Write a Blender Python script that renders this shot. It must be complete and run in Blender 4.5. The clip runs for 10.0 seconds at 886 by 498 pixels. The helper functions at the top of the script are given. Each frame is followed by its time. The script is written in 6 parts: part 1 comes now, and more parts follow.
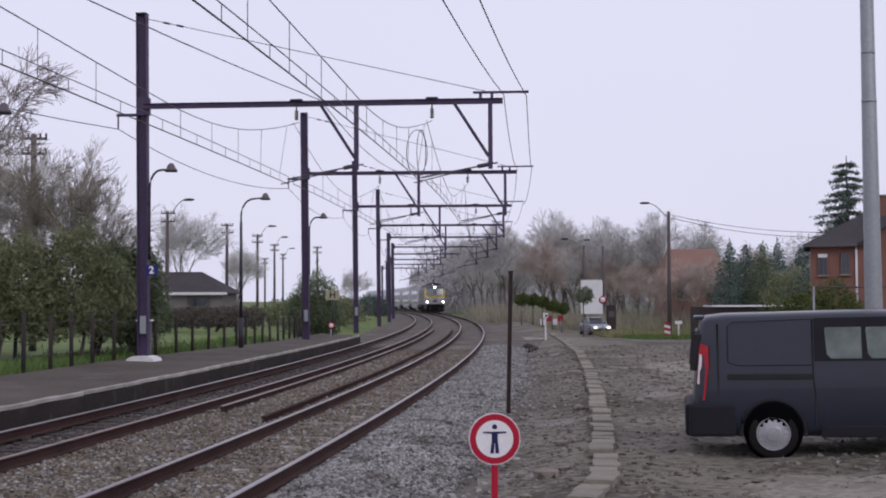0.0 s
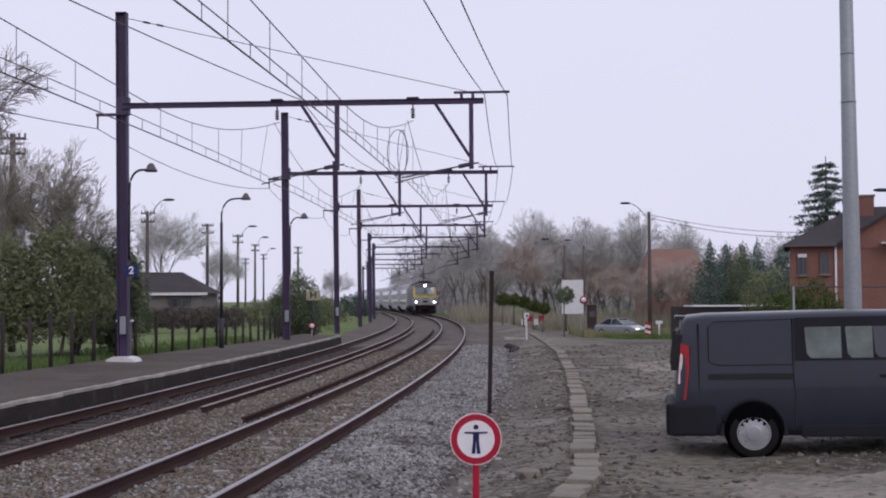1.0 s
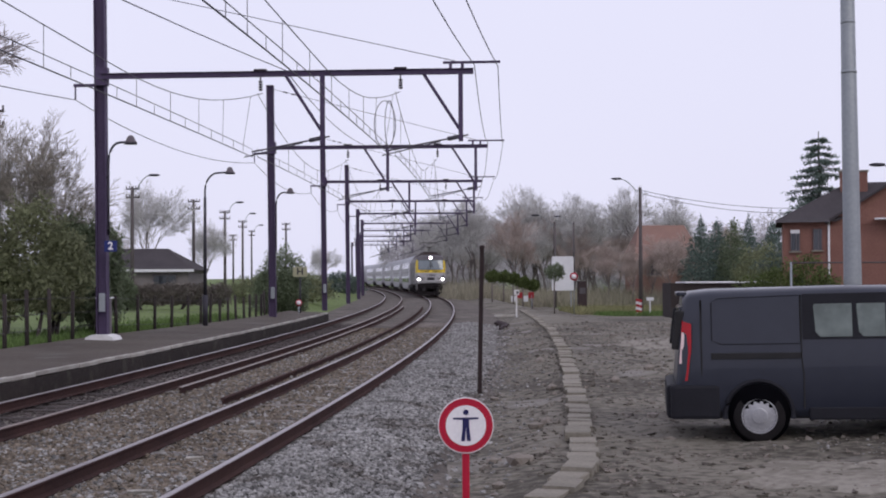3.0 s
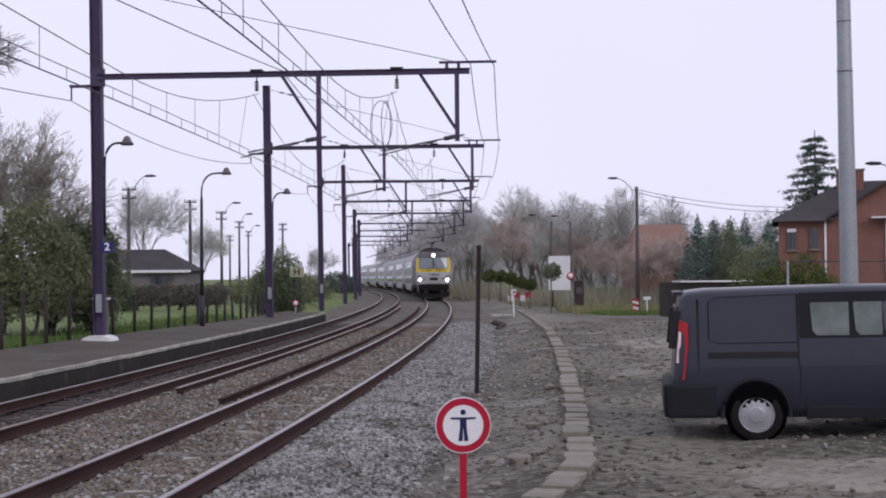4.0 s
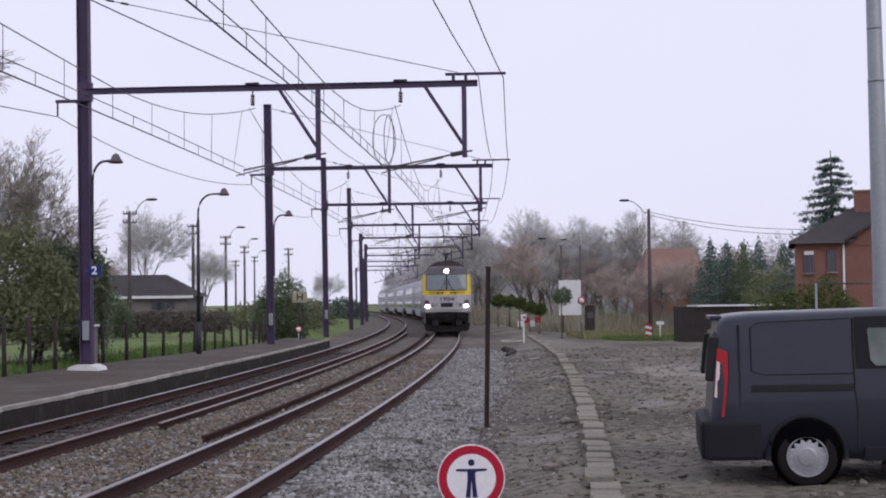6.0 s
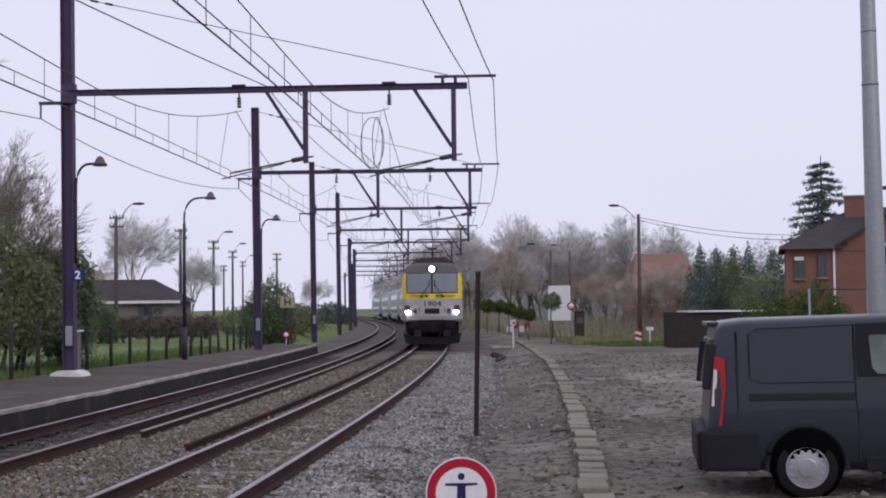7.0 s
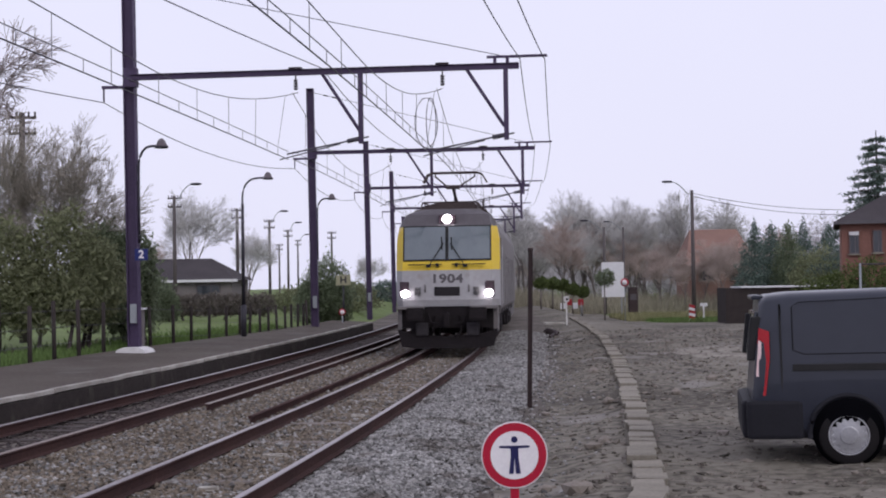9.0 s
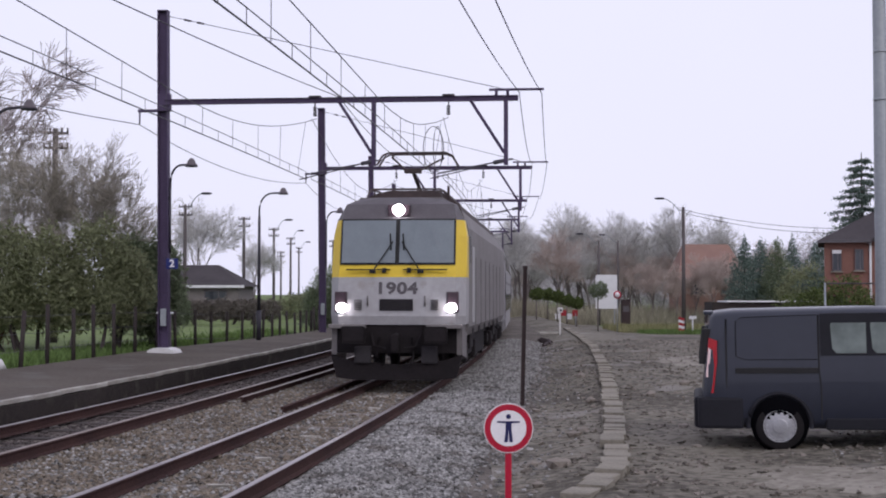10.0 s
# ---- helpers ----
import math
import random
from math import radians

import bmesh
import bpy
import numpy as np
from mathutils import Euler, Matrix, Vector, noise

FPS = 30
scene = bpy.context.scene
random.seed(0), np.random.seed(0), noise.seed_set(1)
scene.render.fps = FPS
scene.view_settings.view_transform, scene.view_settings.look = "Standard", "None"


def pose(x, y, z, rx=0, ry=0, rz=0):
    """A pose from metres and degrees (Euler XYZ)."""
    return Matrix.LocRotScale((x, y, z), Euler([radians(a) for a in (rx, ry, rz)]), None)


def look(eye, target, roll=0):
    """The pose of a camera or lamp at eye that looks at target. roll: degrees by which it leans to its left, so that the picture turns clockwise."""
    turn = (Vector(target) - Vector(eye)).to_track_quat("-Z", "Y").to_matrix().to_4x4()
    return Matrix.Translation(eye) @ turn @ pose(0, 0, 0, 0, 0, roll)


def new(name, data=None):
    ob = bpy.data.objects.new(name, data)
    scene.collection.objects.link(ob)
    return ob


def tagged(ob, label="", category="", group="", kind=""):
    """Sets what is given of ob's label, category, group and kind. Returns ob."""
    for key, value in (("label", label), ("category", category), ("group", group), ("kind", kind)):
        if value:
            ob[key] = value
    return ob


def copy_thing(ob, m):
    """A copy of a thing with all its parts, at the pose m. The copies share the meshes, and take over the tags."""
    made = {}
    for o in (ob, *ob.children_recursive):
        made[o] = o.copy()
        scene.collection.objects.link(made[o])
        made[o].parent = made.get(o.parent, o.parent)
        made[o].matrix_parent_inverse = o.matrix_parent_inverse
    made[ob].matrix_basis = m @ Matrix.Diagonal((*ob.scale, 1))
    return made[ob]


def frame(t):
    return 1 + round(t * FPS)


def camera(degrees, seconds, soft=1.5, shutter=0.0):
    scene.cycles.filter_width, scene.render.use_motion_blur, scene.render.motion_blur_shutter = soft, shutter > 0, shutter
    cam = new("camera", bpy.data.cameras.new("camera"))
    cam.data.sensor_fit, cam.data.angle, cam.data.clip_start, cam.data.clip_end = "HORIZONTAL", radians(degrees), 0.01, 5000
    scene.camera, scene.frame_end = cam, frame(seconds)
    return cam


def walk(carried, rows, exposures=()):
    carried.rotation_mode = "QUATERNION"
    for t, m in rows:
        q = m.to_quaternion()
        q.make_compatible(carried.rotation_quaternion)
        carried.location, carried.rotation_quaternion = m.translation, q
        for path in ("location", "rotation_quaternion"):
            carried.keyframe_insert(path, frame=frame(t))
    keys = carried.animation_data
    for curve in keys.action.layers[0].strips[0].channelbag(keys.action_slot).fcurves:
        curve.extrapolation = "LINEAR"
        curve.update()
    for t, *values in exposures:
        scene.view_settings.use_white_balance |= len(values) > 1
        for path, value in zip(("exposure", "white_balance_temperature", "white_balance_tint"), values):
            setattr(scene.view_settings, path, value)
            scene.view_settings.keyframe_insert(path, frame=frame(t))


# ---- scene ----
cam = camera(36.39, 10.0, soft=1.95)
PATH = [
    (0, pose(-0.045, -1.802, 1.979, 92.150, 0.241, -0.075)),
    (0.5, pose(-0.082, -1.898, 1.979, 92.386, 0.299, -0.478)),
    (1, pose(-0.047, -1.780, 1.979, 92.151, 0.299, -0.885)),
    (1.5, pose(-0.037, -1.494, 1.975, 91.740, 0.123, -0.910)),
    (2, pose(-0.012, -0.741, 1.959, 91.737, 0.248, -1.641)),
    (2.5, pose(-0.012, -0.743, 1.959, 91.752, 0.283, -1.402)),
    (3, pose(-0.011, -0.742, 1.960, 91.167, 0.326, -1.337)),
    (4.5, pose(-0.011, -0.731, 1.960, 91.158, 0.591, -1.487)),
    (5, pose(0.006, -0.270, 1.951, 91.065, 0.669, -1.184)),
    (5.5, pose(0.057, 0.645, 1.932, 91.725, 0.657, -1.064)),
    (7, pose(0.091, 1.800, 1.938, 92.459, 0.618, -1.575)),
    (7.5, pose(0.088, 1.795, 1.938, 92.234, 0.427, -1.929)),
    (8, pose(0.076, 1.821, 1.916, 91.194, 1.054, -0.627)),
    (8.5, pose(0.078, 1.830, 1.918, 91.576, 1.111, -0.182)),
    (9, pose(0.077, 1.148, 1.914, 91.538, 0.931, 0.710)),
    (9.5, pose(0.042, 0.236, 1.935, 91.931, 0.595, 0.589)),
    (10, pose(-0.061, -2.349, 1.986, 91.894, -0.028, 0.561)),
]
walk(cam, PATH, exposures=[(0, 0.03), (1, 0.03), (2.5, 0.08), (4.5, 0.19), (5.5, 0.17), (7, 0.06), (8, 0.05), (9, 0.15), (10, 0.22)])

# ---- overcast winter daylight ----
world = bpy.data.worlds.new("overcast_sky")
scene.world = world
world.use_nodes = True
wn, wl = world.node_tree.nodes, world.node_tree.links
wn.clear()
w_out = wn.new("ShaderNodeOutputWorld")
w_bg = wn.new("ShaderNodeBackground")
w_sky = wn.new("ShaderNodeTexSky")
w_sky.sky_type, w_sky.sun_disc = "NISHITA", False
w_sky.sun_elevation, w_sky.sun_rotation = radians(38), radians(150)
w_sky.dust_density, w_sky.air_density = 4.0, 1.0
w_co = wn.new("ShaderNodeTexCoord")
w_noise = wn.new("ShaderNodeTexNoise")
w_noise.inputs["Scale"].default_value, w_noise.inputs["Detail"].default_value = 1.6, 3.0
w_cloud = wn.new("ShaderNodeMix")
w_cloud.data_type = "RGBA"
w_cloud.inputs["A"].default_value = (6.9, 6.85, 8.7, 1)
w_cloud.inputs["B"].default_value = (8.3, 8.2, 9.9, 1)
w_mix = wn.new("ShaderNodeMix")
w_mix.data_type = "RGBA"
w_mix.inputs["Factor"].default_value = 0.93
w_bg.inputs["Strength"].default_value = 0.1
wl.new(w_co.outputs["Generated"], w_noise.inputs["Vector"])
wl.new(w_noise.outputs["Fac"], w_cloud.inputs["Factor"])
wl.new(w_sky.outputs["Color"], w_mix.inputs["A"])
wl.new(w_cloud.outputs["Result"], w_mix.inputs["B"])
wl.new(w_mix.outputs["Result"], w_bg.inputs["Color"])
wl.new(w_bg.outputs["Background"], w_out.inputs["Surface"])
sun = new("sun", bpy.data.lights.new("sun", "SUN"))
sun.data.energy, sun.data.angle, sun.data.color = 0.6, radians(25), (1.0, 0.96, 0.92)
sun.matrix_world = look((40, -60, 60), (0, 20, 0))


# ---- materials ----
def material(name, base, second=None, rough=0.7, metal=0.0, scale=3.0, fine=40.0, amount=0.5, bump=0.0, bump_scale=60.0,
             spots=None, spot_level=0.62, random_shade=0.0, emit=None, emit_strength=0.0, spec=0.3, coat=0.0):
    """A surface whose colour wanders between two tones at a large and a fine scale, with optional stains and relief."""
    m = bpy.data.materials.new(name)
    m.use_nodes = True
    n, l = m.node_tree.nodes, m.node_tree.links
    b = n["Principled BSDF"]
    b.inputs["Roughness"].default_value, b.inputs["Metallic"].default_value = rough, metal
    b.inputs["Specular IOR Level"].default_value = spec
    b.inputs["Coat Weight"].default_value = coat
    if second is None:
        second = tuple(c * 0.72 for c in base)
    co = n.new("ShaderNodeTexCoord")
    big, small = n.new("ShaderNodeTexNoise"), n.new("ShaderNodeTexNoise")
    big.inputs["Scale"].default_value, big.inputs["Detail"].default_value = scale, 4.0
    small.inputs["Scale"].default_value, small.inputs["Detail"].default_value = fine, 3.0
    for t in (big, small):
        l.new(co.outputs["Object"], t.inputs["Vector"])
    add = n.new("ShaderNodeMath")
    add.operation = "ADD"
    l.new(big.outputs["Fac"], add.inputs[0])
    l.new(small.outputs["Fac"], add.inputs[1])
    span = n.new("ShaderNodeMapRange")
    span.inputs["From Min"].default_value, span.inputs["From Max"].default_value = 1 - 0.32 / max(amount, 0.05) * 0.5, 1 + 0.32 / max(amount, 0.05) * 0.5
    l.new(add.outputs[0], span.inputs["Value"])
    mix = n.new("ShaderNodeMix")
    mix.data_type = "RGBA"
    mix.inputs["A"].default_value, mix.inputs["B"].default_value = (*base, 1), (*second, 1)
    l.new(span.outputs["Result"], mix.inputs["Factor"])
    colour = mix.outputs["Result"]
    if spots:
        st = n.new("ShaderNodeTexNoise")
        st.inputs["Scale"].default_value, st.inputs["Detail"].default_value = scale * 2.3, 5.0
        l.new(co.outputs["Object"], st.inputs["Vector"])
        edge = n.new("ShaderNodeMapRange")
        edge.inputs["From Min"].default_value, edge.inputs["From Max"].default_value = spot_level - 0.05, spot_level + 0.05
        l.new(st.outputs["Fac"], edge.inputs["Value"])
        sm = n.new("ShaderNodeMix")
        sm.data_type = "RGBA"
        sm.inputs["B"].default_value = (*spots, 1)
        l.new(edge.outputs["Result"], sm.inputs["Factor"])
        l.new(colour, sm.inputs["A"])
        colour = sm.outputs["Result"]
    if random_shade:
        info, hsv, rng = n.new("ShaderNodeObjectInfo"), n.new("ShaderNodeHueSaturation"), n.new("ShaderNodeMapRange")
        rng.inputs["To Min"].default_value, rng.inputs["To Max"].default_value = 1 - random_shade, 1 + random_shade
        l.new(info.outputs["Random"], rng.inputs["Value"])
        l.new(rng.outputs["Result"], hsv.inputs["Value"])
        l.new(colour, hsv.inputs["Color"])
        colour = hsv.outputs["Color"]
    l.new(colour, b.inputs["Base Color"])
    if bump:
        bn, bp = n.new("ShaderNodeTexNoise"), n.new("ShaderNodeBump")
        bn.inputs["Scale"].default_value, bn.inputs["Detail"].default_value = bump_scale, 4.0
        bp.inputs["Strength"].default_value, bp.inputs["Distance"].default_value = bump, 0.02
        l.new(co.outputs["Object"], bn.inputs["Vector"])
        l.new(bn.outputs["Fac"], bp.inputs["Height"])
        l.new(bp.outputs["Normal"], b.inputs["Normal"])
    if emit:
        b.inputs["Emission Color"].default_value = (*emit, 1)
        b.inputs["Emission Strength"].default_value = emit_strength
    return m


def island_shade(m, low, high, thin=0.0):
    """Vary a material from piece to piece of a joined mesh; thin: the share of light that passes through a leaf."""
    n, l = m.node_tree.nodes, m.node_tree.links
    b = n["Principled BSDF"]
    link = b.inputs["Base Color"].links[0]
    source = link.from_socket
    geo, hsv, rng = n.new("ShaderNodeNewGeometry"), n.new("ShaderNodeHueSaturation"), n.new("ShaderNodeMapRange")
    rng.inputs["To Min"].default_value, rng.inputs["To Max"].default_value = low, high
    l.new(geo.outputs["Random Per Island"], rng.inputs["Value"])
    l.new(rng.outputs["Result"], hsv.inputs["Value"])
    l.new(source, hsv.inputs["Color"])
    l.new(hsv.outputs["Color"], b.inputs["Base Color"])
    if thin:
        tr, mx = n.new("ShaderNodeBsdfTranslucent"), n.new("ShaderNodeMixShader")
        mx.inputs["Fac"].default_value = thin
        l.new(hsv.outputs["Color"], tr.inputs["Color"])
        l.new(b.outputs["BSDF"], mx.inputs[1])
        l.new(tr.outputs["BSDF"], mx.inputs[2])
        l.new(mx.outputs["Shader"], n["Material Output"].inputs["Surface"])
    return m


M = {}
M["dirt"] = material("trodden_dirt", (0.190, 0.173, 0.142), (0.068, 0.060, 0.049), 0.95, scale=0.22, fine=6.0, amount=1.15, bump=1.0, bump_scale=9.0, spots=(0.22, 0.205, 0.185), spot_level=0.63, spec=0.2)
M["ballast_bed"] = material("ballast_bed", (0.15, 0.132, 0.115), (0.07, 0.058, 0.05), 0.95, scale=0.6, fine=16.0, amount=1.0, bump=1.0, bump_scale=18.0)
M["stone"] = island_shade(material("ballast_stone", (0.295, 0.288, 0.282), (0.18, 0.174, 0.168), 0.9, scale=0.5, fine=30.0, spots=(0.12, 0.108, 0.1), spot_level=0.6), 0.35, 1.5)
M["stone_brown"] = island_shade(material("rusty_ballast_stone", (0.20, 0.168, 0.135), (0.12, 0.095, 0.072), 0.9, scale=1.5, fine=30.0), 0.5, 1.35)
M["clod"] = island_shade(material("dirt_clod", (0.185, 0.165, 0.145), (0.115, 0.098, 0.083), 0.95, scale=2, fine=30.0), 0.6, 1.5)
M["rail_top"] = material("worn_rail_head", (0.36, 0.33, 0.34), (0.24, 0.20, 0.20), 0.36, 0.8, scale=0.5, fine=12)
M["rail_dull"] = material("dull_rail_head", (0.30, 0.25, 0.23), (0.22, 0.17, 0.15), 0.42, 0.6, scale=0.5, fine=12)
M["rust"] = material("rusty_rail_side", (0.070, 0.038, 0.034), (0.038, 0.023, 0.023), 0.9, scale=1.0, fine=25, bump=0.3, spec=0.1)
M["sleeper_dark"] = material("oil_dark_sleeper", (0.055, 0.045, 0.042), (0.035, 0.028, 0.027), 0.9, scale=2, fine=30, bump=0.4, random_shade=0.25)
M["sleeper"] = material("weathered_sleeper", (0.24, 0.21, 0.19), (0.12, 0.10, 0.09), 0.9, scale=2, fine=30, bump=0.5, random_shade=0.25)
M["platform"] = material("platform_asphalt", (0.102, 0.086, 0.072), (0.066, 0.054, 0.046), 0.95, scale=0.4, fine=14, amount=0.8, bump=0.4, spots=(0.105, 0.094, 0.084), spec=0.25)
M["coping"] = material("pale_coping_stone", (0.46, 0.44, 0.41), (0.27, 0.25, 0.22), 0.85, scale=1.2, fine=20, bump=0.3, random_shade=0.15)
M["platform_face"] = material("dark_platform_wall", (0.040, 0.032, 0.030), (0.022, 0.018, 0.017), 0.95, scale=0.7, fine=8, bump=0.5, spots=(0.055, 0.048, 0.042), spec=0.2)
M["steel"] = material("purple_brown_mast_paint", (0.082, 0.056, 0.118), (0.056, 0.040, 0.078), 0.6, 0.1, scale=1.2, fine=18, bump=0.15)
M["wire"] = material("tarnished_wire", (0.10, 0.095, 0.11), (0.06, 0.055, 0.07), 0.6, 0.3)
M["insulator"] = material("brown_glazed_insulator", (0.035, 0.024, 0.03), None, 0.25)
M["white_paint"] = material("white_painted_concrete", (0.74, 0.73, 0.74), (0.55, 0.54, 0.53), 0.7, scale=4, fine=30, bump=0.2)
M["concrete"] = material("aged_concrete", (0.275, 0.250, 0.208), (0.165, 0.15, 0.124), 0.9, scale=1.6, fine=26, bump=0.4, random_shade=0.12)
M["galv"] = material("galvanised_steel", (0.33, 0.35, 0.37), (0.26, 0.28, 0.30), 0.5, 0.35, scale=0.8, fine=10)
M["red_paint"] = material("red_sign_paint", (0.43, 0.008, 0.038), (0.36, 0.008, 0.03), 0.45)
M["sign_white"] = material("sign_white", (0.80, 0.78, 0.80), (0.70, 0.67, 0.70), 0.4)
M["navy"] = material("sign_navy", (0.018, 0.018, 0.09), (0.014, 0.014, 0.07), 0.4)
M["grass"] = material("short_grass", (0.14, 0.19, 0.058), (0.09, 0.125, 0.04), 0.95, scale=0.4, fine=6, amount=0.9, bump=0.8, bump_scale=20)


# ---- mesh helpers ----
def part(name, bm, mat, parent=None, label=""):
    """Link a bmesh as one mesh object, under a thing or by itself."""
    me = bpy.data.meshes.new(name)
    bm.to_mesh(me)
    bm.free()
    for mm in (mat if isinstance(mat, (list, tuple)) else [mat]):
        me.materials.append(mm)
    ob = new(name, me)
    if parent:
        ob.parent = parent
    if label:
        ob["label"] = label
    return ob


def holder(name, m=None):
    e = new(name)
    e.empty_display_size = 0.2
    if m is not None:
        e.matrix_basis = m
    return e


def bx(bm, c, s, rot=None, bevel=0.0, mi=0):
    """A box of centre c and size s, optionally turned by a matrix and with bevelled edges."""
    m = Matrix.Translation(c) @ (rot.to_4x4() if rot else Matrix.Identity(4)) @ Matrix.Diagonal((*s, 1))
    r = bmesh.ops.create_cube(bm, size=1.0, matrix=m)
    faces = list({f for v in r["verts"] for f in v.link_faces})
    for f in faces:
        f.material_index = mi
    if bevel:
        edges = list({e for v in r["verts"] for e in v.link_edges})
        out = bmesh.ops.bevel(bm, geom=edges, offset=bevel, segments=2, affect="EDGES", profile=0.6)
        for f in out["faces"]:
            f.material_index = mi
    return bm


def rod(bm, p, q, r1, r2=None, n=8, mi=0):
    """A round bar from p to q."""
    p, q = Vector(p), Vector(q)
    d = q - p
    m = Matrix.Translation((p + q) / 2) @ d.to_track_quat("Z", "Y").to_matrix().to_4x4()
    r = bmesh.ops.create_cone(bm, cap_ends=True, segments=n, radius1=r1, radius2=r1 if r2 is None else r2, depth=d.length, matrix=m)
    for f in {f for v in r["verts"] for f in v.link_faces}:
        f.material_index, f.smooth = mi, n > 6
    return bm


def tube(bm, pts, r, n=6, mi=0):
    """A round bar along a line of points."""
    pts = [Vector(p) for p in pts]
    rings = []
    for i, p in enumerate(pts):
        d = (pts[min(i + 1, len(pts) - 1)] - pts[max(i - 1, 0)]).normalized()
        up = Vector((0, 0, 1)) if abs(d.z) < 0.95 else Vector((1, 0, 0))
        a = d.cross(up).normalized()
        b = a.cross(d)
        rr = r[i] if isinstance(r, (list, tuple)) else r
        rings.append([bm.verts.new(p + (a * math.cos(k * 2 * math.pi / n) + b * math.sin(k * 2 * math.pi / n)) * rr) for k in range(n)])
    for u, v in zip(rings, rings[1:]):
        for k in range(n):
            f = bm.faces.new((u[k], v[k], v[(k + 1) % n], u[(k + 1) % n]))
            f.smooth, f.material_index = n > 4, mi
    for ring in (rings[0][::-1], rings[-1]):
        bm.faces.new(ring).material_index = mi
    return bm


def sweep(bm, sections, close=True, mi=0, smooth=False, caps=True):
    """A skin over a row of equal-length outlines."""
    rows = [[bm.verts.new(p) for p in s] for s in sections]
    n = len(rows[0])
    for u, v in zip(rows, rows[1:]):
        for k in range(n if close else n - 1):
            f = bm.faces.new((u[k], v[k], v[(k + 1) % n], u[(k + 1) % n]))
            f.material_index, f.smooth = mi, smooth
    if caps and close:
        bm.faces.new(rows[0][::-1]).material_index = mi
        bm.faces.new(rows[-1]).material_index = mi
    bmesh.ops.recalc_face_normals(bm, faces=bm.faces)
    return bm


def plate(bm, outline, axis, a, b, mi=0):
    """A flat outline (2D) given thickness along an axis, between a and b."""
    def at(p, d):
        return {"x": (d, p[0], p[1]), "y": (p[0], d, p[1]), "z": (p[0], p[1], d)}[axis]
    return sweep(bm, [[at(p, a) for p in outline], [at(p, b) for p in outline]], mi=mi)


# ---- the line of the railway ----
def track_x(y):
    """Where the middle of the running track lies, y metres ahead."""
    u = min(y, 200.0) / 100
    x = ((((0.38966 * u - 1.93052) * u + 4.25841) * u - 10.0437) * u + 13.93401) * u - 4.46785
    return x if y <= 200 else x - 0.0600 * (y - 200) - 2.6e-4 * (y - 200) ** 2


def track_way(y):
    return Vector((track_x(y + 0.5) - track_x(y - 0.5), 1, 0)).normalized()


def beside(y, off, z=0.0):
    """A point off metres to the right of the running track."""
    d = track_way(y)
    return Vector((track_x(y) + off * d.y, y - off * d.x, z))


FAR_TRACK = -3.8
# ---- ground ----
def smooth(a, b, v):
    k = min(1.0, max(0.0, (v - a) / (b - a)))
    return k * k * (3 - 2 * k)


def ground_z(x, y):
    """The lie of the land: a ballast shoulder by the track, a yard that falls away behind, a lawn beyond the platform."""
    off = x - track_x(min(max(y, -20), 400))
    if off >= 0:
        z = -0.22 - 0.10 * smooth(1.7, 3.2, off) + 0.16 * smooth(3.2, 4.6, off)
        z -= 0.85 * smooth(55, 108, y) * smooth(5, 9, off)
    else:
        z = -0.22 + 0.40 * smooth(-8.0, -9.5, off) if off < -7 else -0.22
        z -= 0.2 * smooth(80, 130, y)*smooth(-9, -12, off)
    rough = 0.055 * smooth(3.0, 4.5, off) * (1 - smooth(50, 70, y))
    z += 0.045 * min(max(x - 4.2, 0), 8) * smooth(7, 11, y) * (1 - smooth(24, 40, y)) * (off > 0)
    return z + rough * (noise.noise((x * 0.8, y * 0.8, 0)) + 0.8 * noise.noise((x * 2.3, y * 2.3, 4)))


def lay_ground():
    bm = bmesh.new()
    xs = sorted({*np.arange(-16, 16, 0.4).round(2), *np.arange(-60, 61, 4.0), *(s * v for v in (90, 140, 220, 400, 800, 1600) for s in (-1, 1))})
    ys = sorted({*np.arange(-12, 60, 0.4).round(2), *np.arange(60, 200, 4.0), -1600, -400, -100, -40, -20, 220, 260, 320, 400, 520, 800, 1200, 2000})
    grid = [[bm.verts.new((x, y, ground_z(x, y))) for x in xs] for y in ys]
    for j in range(len(ys) - 1):
        for i in range(len(xs) - 1):
            f = bm.faces.new((grid[j][i], grid[j][i + 1], grid[j + 1][i + 1], grid[j + 1][i]))
            f.smooth = True
            c = f.calc_center_median()
            off = c.x - track_x(min(max(c.y, -20), 400))
            f.material_index = 1 if -7.2 < off < 3.1 else 2 if off <= -7.2 or c.y > 135 or (c.y > 92 and c.x > 13) else 0
    g = part("ground", bm, [M["dirt"], M["ballast_bed"], M["grass"]])
    return tagged(g, "grey-brown trodden dirt yard with a ballast bed and lawn", "ground", kind="structure")


lay_ground()
HEAD = [(-0.030, 0.0), (0.030, 0.0), (0.036, -0.006), (0.036, -0.012), (-0.036, -0.012), (-0.036, -0.006)]
WEB = [(-0.036, -0.012), (0.036, -0.012), (0.036, -0.035), (0.010, -0.05), (0.010, -0.135), (0.07, -0.155), (0.07, -0.165), (-0.07, -0.165), (-0.07, -0.155), (-0.010, -0.135), (-0.010, -0.05), (-0.036, -0.035)]


